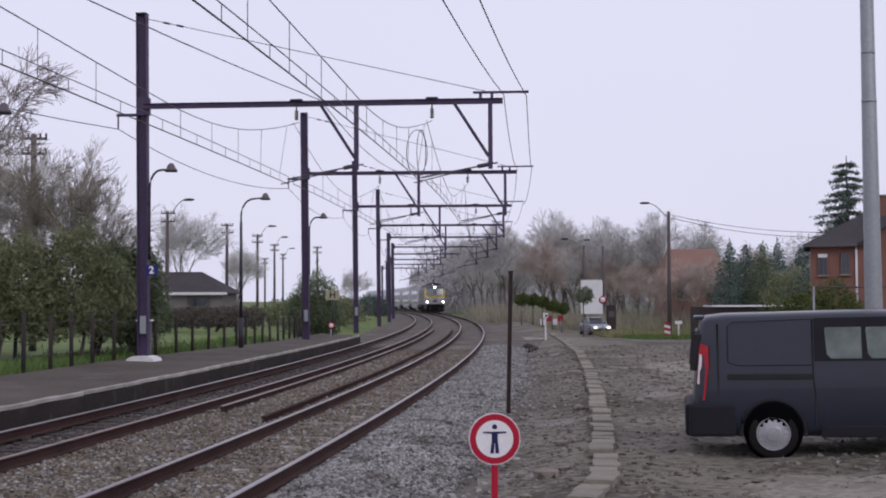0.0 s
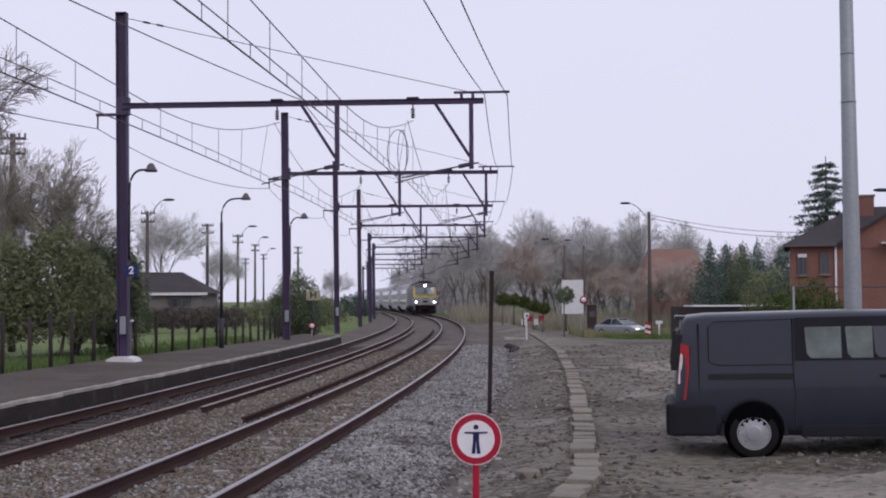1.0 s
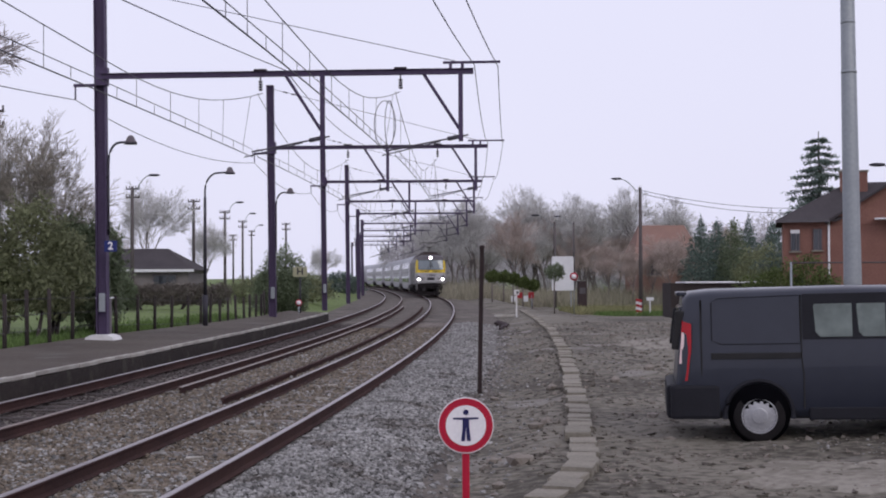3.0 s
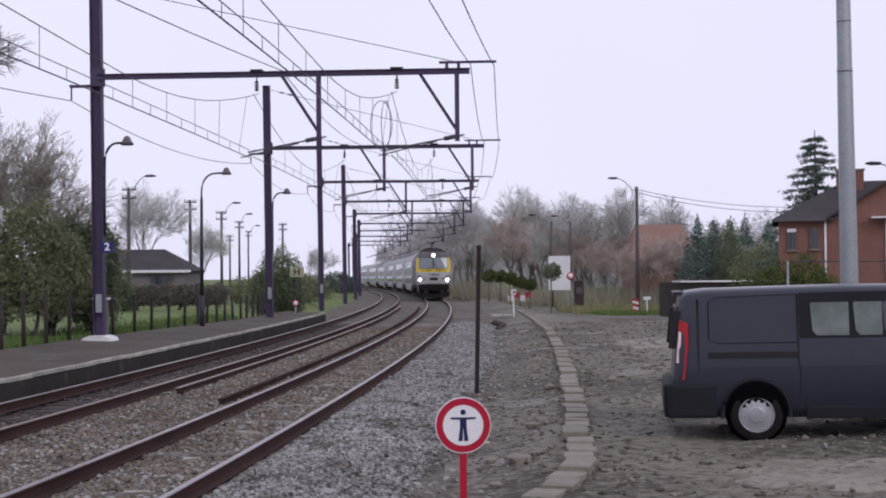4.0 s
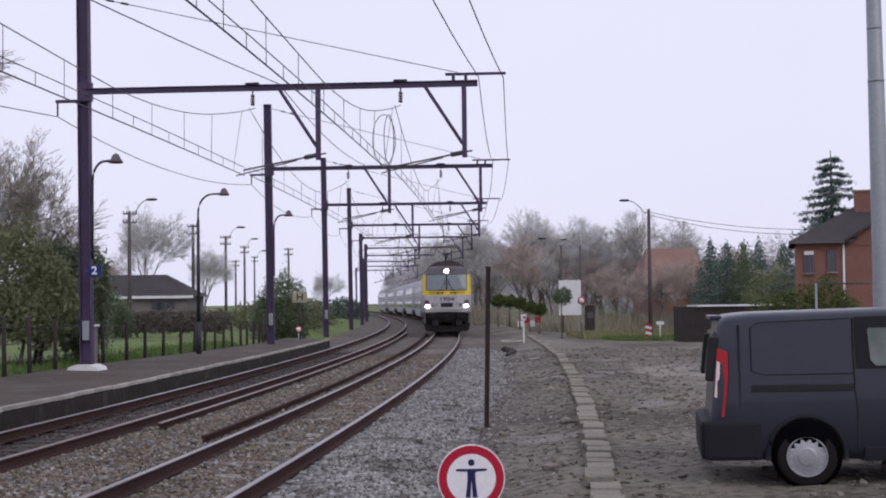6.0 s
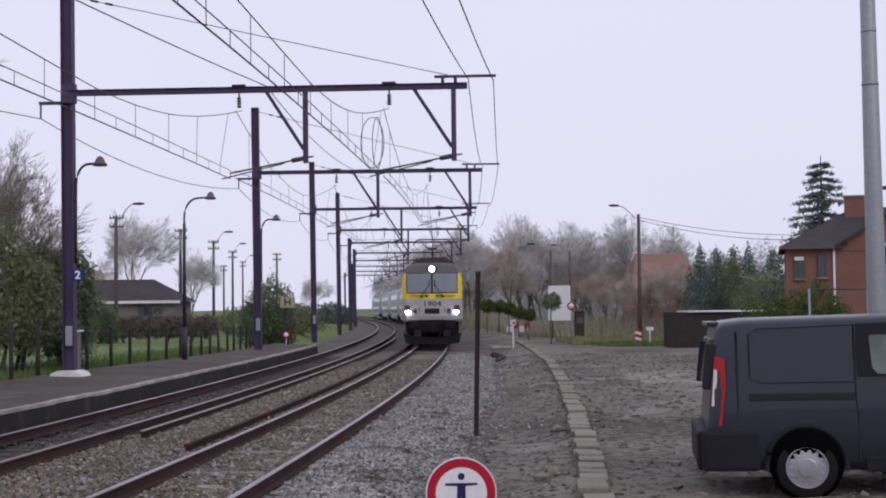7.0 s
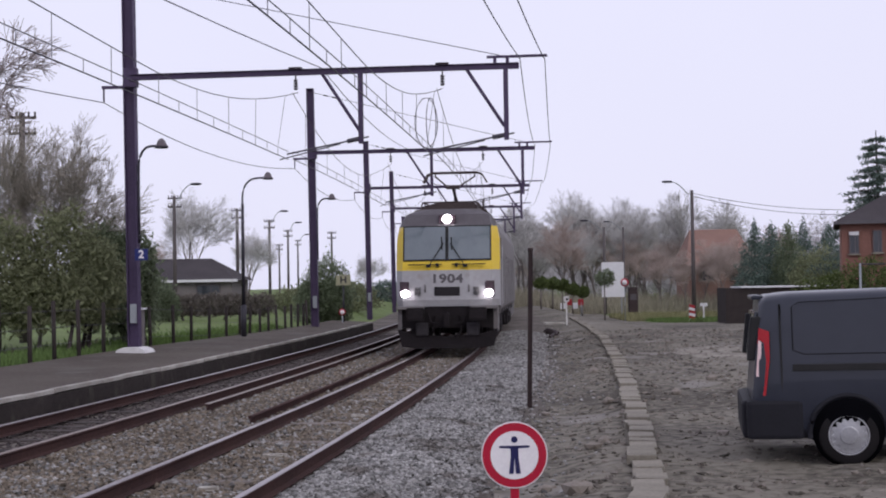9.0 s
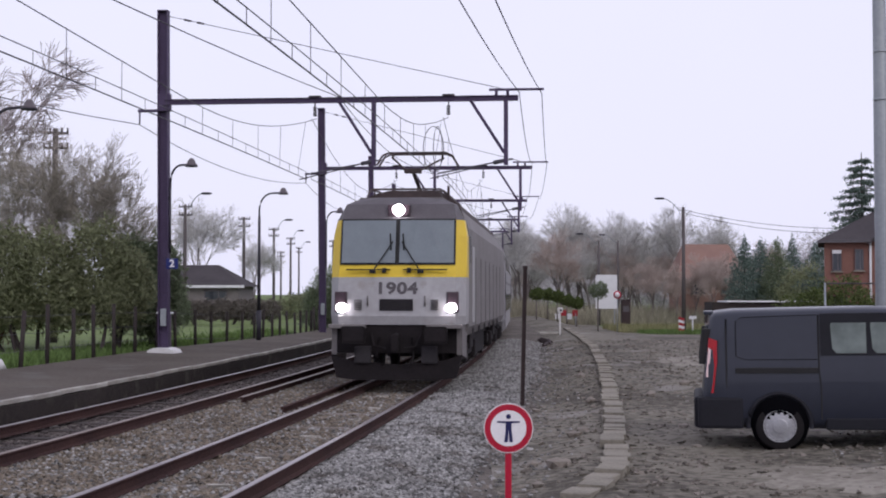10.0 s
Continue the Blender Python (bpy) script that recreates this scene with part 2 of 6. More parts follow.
def lay_rail(off, y0, y1, drop=0.0, worn="rail_top", label="rusty steel rail with a worn bright head", name="rail"):
    root = tagged(holder(name), label, "rail", group="rails of the line")
    ys = np.arange(y0, y1 + 0.1, 2.0)
    for piece, prof, mat in (("rail_web", WEB, "rust"), ("rail_head", HEAD, worn)):
        bm = bmesh.new()
        sections = []
        for y in ys:
            d = track_way(y)
            c = beside(y, off, -drop)
            sections.append([c + Vector((d.y * u, -d.x * u, w)) for u, w in prof])
        sweep(bm, sections)
        part(piece, bm, M[mat], root, "worn running surface" if piece == "rail_head" else "")
    return root


for off in (-0.75, 0.75):
    lay_rail(off, -8, 430)
for off in (-0.75, 0.75):
    lay_rail(FAR_TRACK + off, -8, 430, worn="rail_top" if off < 0 else "rail_dull")
lay_rail(FAR_TRACK + 1.15, 24.0, 92, 0.05, "rail_dull", "spare rusty rail lying between the tracks", "spare_rail")
lay_rail(-1.32, 21.8, 92, 0.05, "rust", "spare rusty rail lying between the tracks", "spare_rail")
EDGE = FAR_TRACK - 1.62


def platform():
    """The far platform: asphalt deck, dark retaining wall, a row of pale coping stones; it ends beyond the third mast."""
    ys = np.arange(-10, 66.1, 2.0)
    def rear(y):
        return -8.75 + 1.35 * smooth(34, 58, y)
    deck, wall = bmesh.new(), bmesh.new()
    sweep(deck, [[beside(y, EDGE - 0.125, 0.21), beside(y, EDGE - 0.125, -0.3), beside(y, rear(y), -0.3), beside(y, rear(y), 0.30)] for y in ys])
    sweep(wall, [[beside(y, EDGE + 0.02, 0.12), beside(y, EDGE + 0.05, -0.4), beside(y, EDGE - 0.12, -0.4), beside(y, EDGE - 0.12, 0.12)] for y in ys])
    p = tagged(holder("platform"), "low dark asphalt station platform with pale coping edge", "platform", kind="structure")
    part("deck", deck, M["platform"], p)
    part("retaining_wall", wall, M["platform_face"], p, "dark stained retaining wall")
    y = -9.5
    while y < 65:
        n = 1.2 + random.uniform(-0.04, 0.04)
        bm = bmesh.new()
        d = track_way(y + n / 2)
        ang = math.atan2(-d.x, d.y)
        bx(bm, (0, 0, 0), (0.11, n - 0.02, 0.08), bevel=0.012)
        st = part("coping_stone", bm, M["coping"], p)
        st.matrix_basis = Matrix.Translation(beside(y + n / 2, EDGE - 0.06 + random.uniform(-0.012, 0.012), 0.172 + random.uniform(-0.008, 0.008))) @ Matrix.Rotation(ang + random.uniform(-0.01, 0.01), 4, "Z")
        y += n
    return p


platform()
# ---- overhead line ----
MASTS = [-8.0, 36.0, 57.0, 78.0, 98.7, 118.0, 140.0, 162.0, 185.0, 210.0, 235.0]
MAST_OFF = {-8.0: -8.3, 36.0: -7.95}
REACH = {-8.0: 10.6, 36.0: 10.25}
BEAM_Z = 7.52


def mast(y):
    """A broad-flange mast, a beam over both tracks, two drop posts with braces, steady arms and insulators."""
    off = MAST_OFF.get(y, -6.8)
    base = beside(y, off, 0.0)
    d = track_way(y)
    root = holder("gantry", Matrix.Translation(base) @ Matrix.Rotation(math.atan2(-d.x, d.y), 4, "Z"))
    tagged(root, "dark purple-brown steel catenary gantry over two tracks", "gantry", group="gantries along the line")
    top = 10.2 if y < 110 else 7.9
    bm = bmesh.new()
    flange = [(-0.148, -0.135), (-0.122, -0.135), (-0.122, -0.012), (0.122, -0.012), (0.122, -0.135), (0.148, -0.135), (0.148, 0.135), (0.122, 0.135), (0.122, 0.012), (-0.122, 0.012), (-0.122, 0.135), (-0.148, 0.135)]
    sweep(bm, [[(x, yy, 0.0) for x, yy in flange], [(x - top * 0.009, yy, top) for x, yy in flange]])
    part("mast_post", bm, M["steel"], root)
    bm = bmesh.new()
    bx(bm, (-top * 0.009, 0, top + 0.015), (0.31, 0.29, 0.03))
    part("cap_plate", bm, M["steel"], root)
    bm = bmesh.new()
    reach = REACH.get(y, 9.25)
    for dz in (-0.07, 0.07):
        bx(bm, (reach / 2, -0.19, BEAM_Z + dz), (reach, 0.12, 0.016))
    bx(bm, (reach / 2, -0.19, BEAM_Z), (reach, 0.014, 0.13))
    part("beam", bm, M["steel"], root)
    bm = bmesh.new()
    bx(bm, (reach - 0.05, -0.19, BEAM_Z + 0.24), (1.55, 0.09, 0.06))
    for dx in (-0.62, -0.3):
        bx(bm, (reach + dx, -0.19, BEAM_Z + 0.14), (0.08, 0.1, 0.14))
    part("feeder_arm", bm, M["steel"], root)
    bm = bmesh.new()
    bx(bm, (-0.45, 0, BEAM_Z - 0.22), (0.75, 0.08, 0.08))
    rod(bm, (-0.78, 0, BEAM_Z - 0.22), (-0.78, 0, BEAM_Z - 0.6), 0.025)
    bx(bm, (0.0, -0.10, BEAM_Z), (0.34, 0.2, 0.5))
    part("side_bracket", bm, M["steel"], root)
    track_l, track_r = FAR_TRACK - off, -off
    for x in (track_l + 1.98, track_r + 1.95):
        bm = bmesh.new()
        low = BEAM_Z - 1.85
        for sy in (-0.06, 0.06):
            bx(bm, (x, -0.19 + sy, (BEAM_Z + low) / 2 - 0.05), (0.12, 0.014, BEAM_Z - low))
        bx(bm, (x, -0.19, (BEAM_Z + low) / 2 - 0.05), (0.012, 0.12, BEAM_Z - low))
        part("drop_post", bm, M["steel"], root)
        bm = bmesh.new()
        a, b = Vector((x - 1.0, -0.19, BEAM_Z - 0.06)), Vector((x - 0.05, -0.19, BEAM_Z - 1.55))
        rod(bm, a, b, 0.045, n=6)
        part("brace", bm, M["steel"], root)
        bm = bmesh.new()
        a, b = Vector((x + 0.2, -0.19, low + 0.12)), Vector((x - 1.95, -0.19, low - 0.28))
        rod(bm, a, b, 0.022, n=6)
        rod(bm, a.lerp(b, 0.35) + Vector((0, 0, -0.03)), Vector((x - 2.15, -0.19, low - 0.42)), 0.016, n=6)
        rod(bm, a.lerp(b, 0.12), a.lerp(b, 0.26), 0.06, n=8)
        part("steady_arm", bm, M["wire"], root)
    for x in (track_l + 0.28, track_r + 0.32):
        bm = bmesh.new()
        rod(bm, (x, -0.19, BEAM_Z - 0.06), (x, -0.19, BEAM_Z - 0.2), 0.02)
        for k in range(4):
            rod(bm, (x, -0.19, BEAM_Z - 0.2 - 0.07 * k), (x, -0.19, BEAM_Z - 0.25 - 0.07 * k), 0.065, 0.04)
        bx(bm, (x, -0.19, BEAM_Z + 0.1), (0.34, 0.2, 0.05))
        part("insulator", bm, M["insulator"], root, "brown glazed insulator string")
    bm = bmesh.new()
    rod(bm, (0.05 - top * 0.009, -0.05, top - 0.12), (reach - 0.5, -0.19, BEAM_Z + 0.28), 0.011, n=5)
    part("stay", bm, M["wire"], root, "thin stay from mast top to beam end")
    for f in (0.06, 0.1):
        bm = bmesh.new()
        a, b = Vector((0.05 - top * 0.009, -0.05, top - 0.12)), Vector((reach - 0.5, -0.19, BEAM_Z + 0.28))
        rod(bm, a.lerp(b, f), a.lerp(b, f + 0.02), 0.03, n=6)
        part("stay_insulator", bm, M["insulator"], root)
    if y < 80:
        bm = bmesh.new()
        bx(bm, (0.02, -0.17, 1.30), (0.17, 0.05, 0.5), bevel=0.01)
        part("notice_plate", bm, M["galv"], root, "pale grey plate")
    if y == 36.0:
        bm = bmesh.new()
        plate(bm, [(-0.42, -0.4), (0.42, -0.4), (0.36, -0.3), (0.2, -0.24), (-0.2, -0.24), (-0.36, -0.3)], "y", -0.4, 0.4)
        for v in bm.verts:
            v.co.z += 0.66
        part("plinth", bm, M["white_paint"], root, "white painted concrete plinth")
    return root


for y in MASTS:
    mast(y)


def along(p, q, sag, n=16):
    p, q = Vector(p), Vector(q)
    return [p.lerp(q, k / n) - Vector((0, 0, sag * 4 * (k / n) * (1 - k / n))) for k in range(n + 1)]


CONTACT_Z, SUPPORT_Z, LOW_Z = 5.27, 7.02, 5.83


def messenger_z(d, span):
    """Height of the messenger wire d metres before a gantry; it hangs lowest eleven metres before the first one in view."""
    low = min(11.0, span / 2)
    if d < low:
        return LOW_Z + (SUPPORT_Z - LOW_Z) * ((low - d) / low) ** 2
    return LOW_Z + (SUPPORT_Z - LOW_Z) * ((d - low) / (span - low)) ** (1.2 if span > 30 else 2.0)


def overhead(off_track):
    """One track's contact wire, auxiliary and messenger wires and droppers, span by span; the wires follow the curve."""
    for y0, y1 in zip(MASTS, MASTS[1:]):
        root = tagged(holder("catenary_span"), "dark overhead contact and messenger wires with droppers", "overhead wire", group="overhead wires")
        span = y1 - y0
        n = 36 if span > 30 else 12
        ys = [y0 + span * k / n for k in range(n + 1)]
        contact = [beside(y, off_track + 0.08 + 0.07 * math.cos(math.pi * (y - y0) / span), CONTACT_Z) for y in ys]
        aux = [p + Vector((0, 0, 0.21)) for p in contact]
        messenger = [Vector((p.x, p.y, messenger_z(y1 - y, span))) for p, y in zip(contact, ys)]
        lean = beside(y1, off_track + 0.3).x - contact[-1].x
        for p, y in zip(messenger, ys):
            p.x += lean * max(0.0, 1 - (y1 - y) / 4)
        for name, line, r in (("contact_wire", contact, 0.013), ("auxiliary_wire", aux, 0.009), ("messenger_wire", messenger, 0.010)):
            bm = bmesh.new()
            tube(bm, line, r, 5)
            part(name, bm, M["wire"], root)
        if y0 < 70:
            for i in range(n + 1):
                bm = bmesh.new()
                tube(bm, [contact[i], aux[i]], 0.006, 4)
                part("dropper", bm, M["wire"], root)
                if i % 2 == 1:
                    bm = bmesh.new()
                    tube(bm, [aux[i], messenger[i]], 0.006, 4)
                    part("dropper", bm, M["wire"], root)


overhead(FAR_TRACK)
overhead(0.0)


def wire_loop():
    """Slack jumper loops hanging from a messenger wire near the second gantry."""
    for dx, w in ((0, 0.28), (0.12, 0.12)):
        bm = bmesh.new()
        c = beside(34.5, 0.02 + dx, 5.95)
        tube(bm, [c + Vector((w * math.sin(a), 0, 0.62 * math.cos(a))) for a in [2 * math.pi * k / 24 for k in range(25)]], 0.011, 5)
        tagged(part("wire_loop", bm, M["wire"]), "slack dark jumper loop hanging from the overhead wires", "overhead wire")


wire_loop()


def feeder(label, fn, sag, r=0.013):
    root = tagged(holder("feeder_wire"), label, "overhead wire", group="overhead wires")
    for y0, y1 in zip(MASTS, MASTS[1:]):
        bm = bmesh.new()
        tube(bm, along(fn(y0), fn(y1), sag * (1.5 if y0 < 0 else 1), 12), r, 5)
        part("span", bm, M["wire"], root)


def mo(y):
    return MAST_OFF.get(y, -6.8)


feeder("thin feeder wire at the beam tips", lambda y: beside(y, mo(y) + REACH.get(y, 9.25) + 0.66, BEAM_Z + 0.15), 0.5)
feeder("thin feeder wire near the beam tips", lambda y: beside(y, mo(y) + REACH.get(y, 9.25) + 0.02, BEAM_Z + 0.2), 0.5)
feeder("earth wire from mast to mast", lambda y: beside(y, mo(y) - 0.78, BEAM_Z - 0.62), 0.5)
feeder("thin earth wire over the beams", lambda y: beside(y, -2.86 if y > 0 else -6.0, BEAM_Z + 0.12), 0.3)
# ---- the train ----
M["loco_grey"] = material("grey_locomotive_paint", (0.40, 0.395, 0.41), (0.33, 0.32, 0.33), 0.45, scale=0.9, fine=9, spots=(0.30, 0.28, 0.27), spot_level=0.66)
M["loco_side"] = material("darker_grey_side", (0.20, 0.185, 0.186), (0.135, 0.122, 0.122), 0.6, scale=0.7, fine=7)
M["loco_yellow"] = material("warm_yellow_paint", (0.74, 0.53, 0.045), (0.66, 0.46, 0.04), 0.4)
M["loco_dark"] = material("dark_grey_roof_paint", (0.115, 0.105, 0.115), (0.08, 0.07, 0.078), 0.55)
M["roof_brown"] = material("brake_dust_roof", (0.075, 0.055, 0.055), (0.045, 0.035, 0.036), 0.8, scale=1.0, fine=9)
M["under"] = material("sooty_running_gear", (0.020, 0.016, 0.018), (0.011, 0.009, 0.010), 0.85, spec=0.2, scale=2, fine=14)
M["screen"] = material("windscreen_glass", (0.16, 0.19, 0.21), (0.13, 0.155, 0.175), 0.08, spec=0.8)
M["dark_glass"] = material("dark_window_glass", (0.035, 0.04, 0.05), (0.025, 0.03, 0.04), 0.08, spec=0.7)
M["lamp_on"] = material("lit_headlamp", (1, 1, 1), (1, 1, 1), 0.3, emit=(1.0, 0.93, 1.0), emit_strength=14.0)
M["lamp_case"] = material("lamp_housing", (0.07, 0.045, 0.058), (0.045, 0.03, 0.038), 0.4)
M["coach_grey"] = material("pale_coach_paint", (0.33, 0.32, 0.34), (0.255, 0.245, 0.26), 0.42, scale=0.6, fine=6)
M["coach_roof"] = material("ribbed_silver_roof", (0.33, 0.33, 0.355), (0.25, 0.25, 0.27), 0.45, 0.3, scale=0.6, fine=6)
M["coach_door"] = material("dark_grey_coach_door", (0.16, 0.15, 0.165), (0.12, 0.112, 0.122), 0.45)
M["black"] = material("black_rubber", (0.018, 0.017, 0.019), (0.012, 0.012, 0.013), 0.6)
M["grille"] = material("dark_grille", (0.045, 0.04, 0.045), (0.025, 0.023, 0.025), 0.8, spec=0.2)


def mirrored(half):
    """A closed outline from the points of its right half, bottom to top."""
    return half + [(-x, z) for x, z in reversed(half) if x > 1e-6]


def loco():
    """An electric locomotive; local +y is its way forward, z = 0 the rail."""
    root = holder("locomotive")
    tagged(root, "grey electric locomotive with yellow cab surround and raised pantograph", "locomotive")
    half = 9.79
    body_half = [(1.36, 1.02), (1.49, 1.25), (1.49, 3.0), (1.475, 3.45), (1.34, 3.82), (0.92, 4.13)]

    def section(y):
        return [(x, y, z) for x, z in mirrored(body_half)]
    bm = bmesh.new()
    sweep(bm, [section(-half + 0.6), section(half - 1.05)], smooth=False)
    part("body", bm, M["loco_side"], root, "darker grey side panels")
    # the raked cab: lower nose, screen zone and brow
    bm = bmesh.new()
    zs = [1.22, 1.45, 2.42]
    front = {1.22: half - 0.05, 1.45: half, 2.42: half - 0.10, 2.74: half - 0.16, 3.35: half - 0.33, 3.68: half - 0.42, 4.05: half - 0.66}
    wide = {1.22: 1.26, 1.45: 1.28, 2.42: 1.28, 2.74: 1.27, 3.35: 1.27, 3.68: 1.26, 4.05: 1.19}
    back = {1.22: 1.485, 1.45: 1.492, 2.42: 1.492, 2.74: 1.492, 3.35: 1.485, 3.68: 1.42, 4.05: 1.22}
    corner = {1.22: 1.46, 1.45: 1.48, 2.42: 1.48, 2.74: 1.485, 3.35: 1.475, 3.68: 1.41, 4.05: 1.25}

    def ring(z):
        y0 = half - 1.06
        f = front[z]
        return [(back[z], y0, z), (corner[z], f - 0.38, z), (wide[z], f - 0.06, z), (wide[z] * 0.5, f, z), (-wide[z] * 0.5, f, z), (-wide[z], f - 0.06, z), (-corner[z], f - 0.38, z), (-back[z], y0, z)]
    sweep(bm, [ring(z) for z in zs])
    part("nose", bm, M["loco_grey"], root, "light grey cab front")
    bm = bmesh.new()
    sweep(bm, [ring(z) for z in (2.42, 2.74, 3.35, 3.68)])
    part("cab_surround", bm, M["loco_yellow"], root, "bright yellow windscreen surround")
    bm = bmesh.new()
    top = [(1.0, half - 1.3, 4.15), (1.0, half - 1.2, 4.16), (0.95, half - 0.98, 4.18), (0.45, half - 0.9, 4.22), (-0.45, half - 0.9, 4.22), (-0.95, half - 0.98, 4.18), (-1.0, half - 1.2, 4.16), (-1.0, half - 1.3, 4.15)]
    sweep(bm, [ring(3.68), ring(4.05), top])
    part("brow", bm, M["loco_dark"], root, "dark grey roof brow")
    # the screen lies on the raked plane of the cab surround
    def on_face(x, z, out):
        k = (z - 2.74) / (3.68 - 2.74)
        f = front[2.74] + (front[3.68] - front[2.74]) * k
        edge = max(0.0, (abs(x) - 0.62) / 0.62) * 0.06
        return (x, f - edge + out, z)
    for name, mat, x0, x1, z0, z1, out in (("windscreen_seal", "black", -1.26, 1.26, 2.75, 3.70, 0.03), ("windscreen", "screen", -1.22, -0.045, 2.79, 3.665, 0.045), ("windscreen", "screen", 0.045, 1.22, 2.79, 3.665, 0.045)):
        bm = bmesh.new()
        xs = [x0 + (x1 - x0) * i / 6 for i in range(7)]
        lo = [on_face(x, z0, out) for x in xs] + [on_face(x, z1, out) for x in reversed(xs)]
        hi = [(x, y - 0.05, z) for x, y, z in lo]
        sweep(bm, [hi, lo])
        part(name, bm, M[mat], root, "grey reflecting windscreen pane" if name == "windscreen" else "black rubber seal")
    for s in (-1, 1):
        bm = bmesh.new()
        a, b = on_face(s * 0.52, 2.56, 0.11), on_face(s * 0.10, 3.22, 0.09)
        rod(bm, a, b, 0.016, n=6)
        bx(bm, on_face(s * 0.14, 3.1, 0.07), (0.03, 0.03, 0.62), Matrix.Rotation(radians(-24), 3, "X"))
        bx(bm, on_face(s * 0.52, 2.57, 0.09), (0.13, 0.1, 0.10), bevel=0.02)
        part("wiper", bm, M["black"], root, "black wiper with arm")
        bm = bmesh.new()
        bx(bm, on_face(s * 0.27, 2.60, 0.06), (0.09, 0.06, 0.13), bevel=0.02)
        part("washer", bm, M["black"], root)
        bm = bmesh.new()
        bx(bm, (s * 0.62, half - 0.055, 2.62), (0.95, 0.05, 0.035))
        part("grab_rail", bm, M["black"], root)
        # lamp cluster
        bm = bmesh.new()
        bx(bm, (s * 1.20, half - 0.165, 1.80), (0.26, 0.3, 0.52), Matrix.Rotation(radians(-s * 9), 3, "Z"), bevel=0.03)
        part("lamp_housing", bm, M["lamp_case"], root, "dark lamp housing")
        bm = bmesh.new()
        rod(bm, (s * 1.17, half - 0.25, 1.66), (s * 1.19, half + 0.035, 1.66), 0.128, 0.118, n=20)
        part("headlamp", bm, M["lamp_on"], root, "lit white headlamp")
        bm = bmesh.new()
        for k in range(6):
            bx(bm, (s * 0.83, half - 0.0, 1.62 + k * 0.045), (0.16, 0.05, 0.02))
        part("side_vent", bm, M["grille"], root)
        bm = bmesh.new()
        rod(bm, (s * 0.62, half + 0.01, 1.7), (s * 0.62, half + 0.01, 1.95), 0.02)
        part("handhold", bm, M["loco_side"], root)
        # buffers, step plate, skirt
        bm = bmesh.new()
        bx(bm, (s * 1.05, half + 0.02, 1.19), (0.78, 0.34, 0.09), bevel=0.015)
        part("step_plate", bm, M["loco_side"], root)
        bm = bmesh.new()
        rod(bm, (s * 0.875, half - 0.2, 1.02), (s * 0.875, half + 0.35, 1.02), 0.13, n=14)
        bx(bm, (s * 0.875, half + 0.38, 1.02), (0.52, 0.05, 0.34), bevel=0.06)
        part("buffer", bm, M["under"], root, "sooty buffer with broad head")
        bm = bmesh.new()
        plate(bm, [(half - 1.4, 1.2), (half - 0.1, 1.2), (half - 0.12, 0.62), (half - 1.35, 0.5)], "x", s * 1.30, s * 1.42)
        part("corner_skirt", bm, M["loco_side"], root)
        bm = bmesh.new()
        bx(bm, (s * 0.72, half - 0.02, 0.62), (0.36, 0.18, 0.34), bevel=0.04)
        part("jumper_box", bm, M["grille"], root)
        # cab side window and door
        bm = bmesh.new()
        bx(bm, (s * 1.485, half - 1.7, 2.98), (0.03, 0.55, 0.62), bevel=0.01)
        part("side_window", bm, M["dark_glass"], root, "dark cab side window")
        bm = bmesh.new()
        bx(bm, (s * 1.494, half - 2.55, 2.2), (0.02, 0.66, 1.75), bevel=0.006)
        part("cab_door", bm, M["loco_grey"], root)
        for k in range(7):
            bm = bmesh.new()
            bx(bm, (s * 1.493, half - 3.4 - 2.0 * k, 2.05), (0.012, 0.025, 1.6))
            part("panel_seam", bm, M["grille"], root)
        for k in range(6):
            bm = bmesh.new()
            bx(bm, (s * 1.45, half - 3.1 - 2.3 * k, 1.12), (0.03, 0.3, 0.22), bevel=0.01)
            part("step_recess", bm, M["grille"], root)
        for y in (half - 4.5, -half + 4.5):
            bm = bmesh.new()
            bx(bm, (s * 1.15, y, 0.62), (0.16, 4.4, 0.28), bevel=0.04)
            bx(bm, (s * 1.22, y, 0.85), (0.2, 1.1, 0.4), bevel=0.04)
            for w in (-1.5, 1.5):
                bx(bm, (s * 1.2, y + w, 0.6), (0.24, 0.5, 0.45), bevel=0.05)
            part("bogie_frame", bm, M["under"], root)
            for w in (-1.5, 1.5):
                bm = bmesh.new()
                rod(bm, (s * 0.70, y + w, 0.575), (s * 0.84, y + w, 0.575), 0.575, n=24)
                part("wheel", bm, M["under"], root)
    bm = bmesh.new()
    rod(bm, (0, front[3.68] - 0.2, 3.90), (0, front[3.68] + 0.03, 3.90), 0.13, n=20)
    part("headlamp", bm, M["lamp_on"], root, "lit white top headlamp")
    bm = bmesh.new()
    bx(bm, (0, front[3.68] - 0.13, 3.89), (0.5, 0.2, 0.28), bevel=0.03)
    part("lamp_housing", bm, M["lamp_case"], root)
    bm = bmesh.new()
    for k in range(8):
        bx(bm, (0, half + 0.012, 1.62 + k * 0.032), (0.70, 0.03, 0.016))
    bx(bm, (0, half + 0.0, 1.73), (0.72, 0.02, 0.29))
    part("front_grille", bm, M["grille"], root, "dark louvred front grille")
    # black underside of the front, coupling hook and plough
    bm = bmesh.new()
    bx(bm, (0, half - 0.35, 0.93), (2.6, 0.5, 0.56))
    rod(bm, (0, half - 0.1, 0.98), (0, half + 0.3, 0.98), 0.07)
    bx(bm, (0, half + 0.22, 0.86), (0.16, 0.2, 0.34), bevel=0.03)
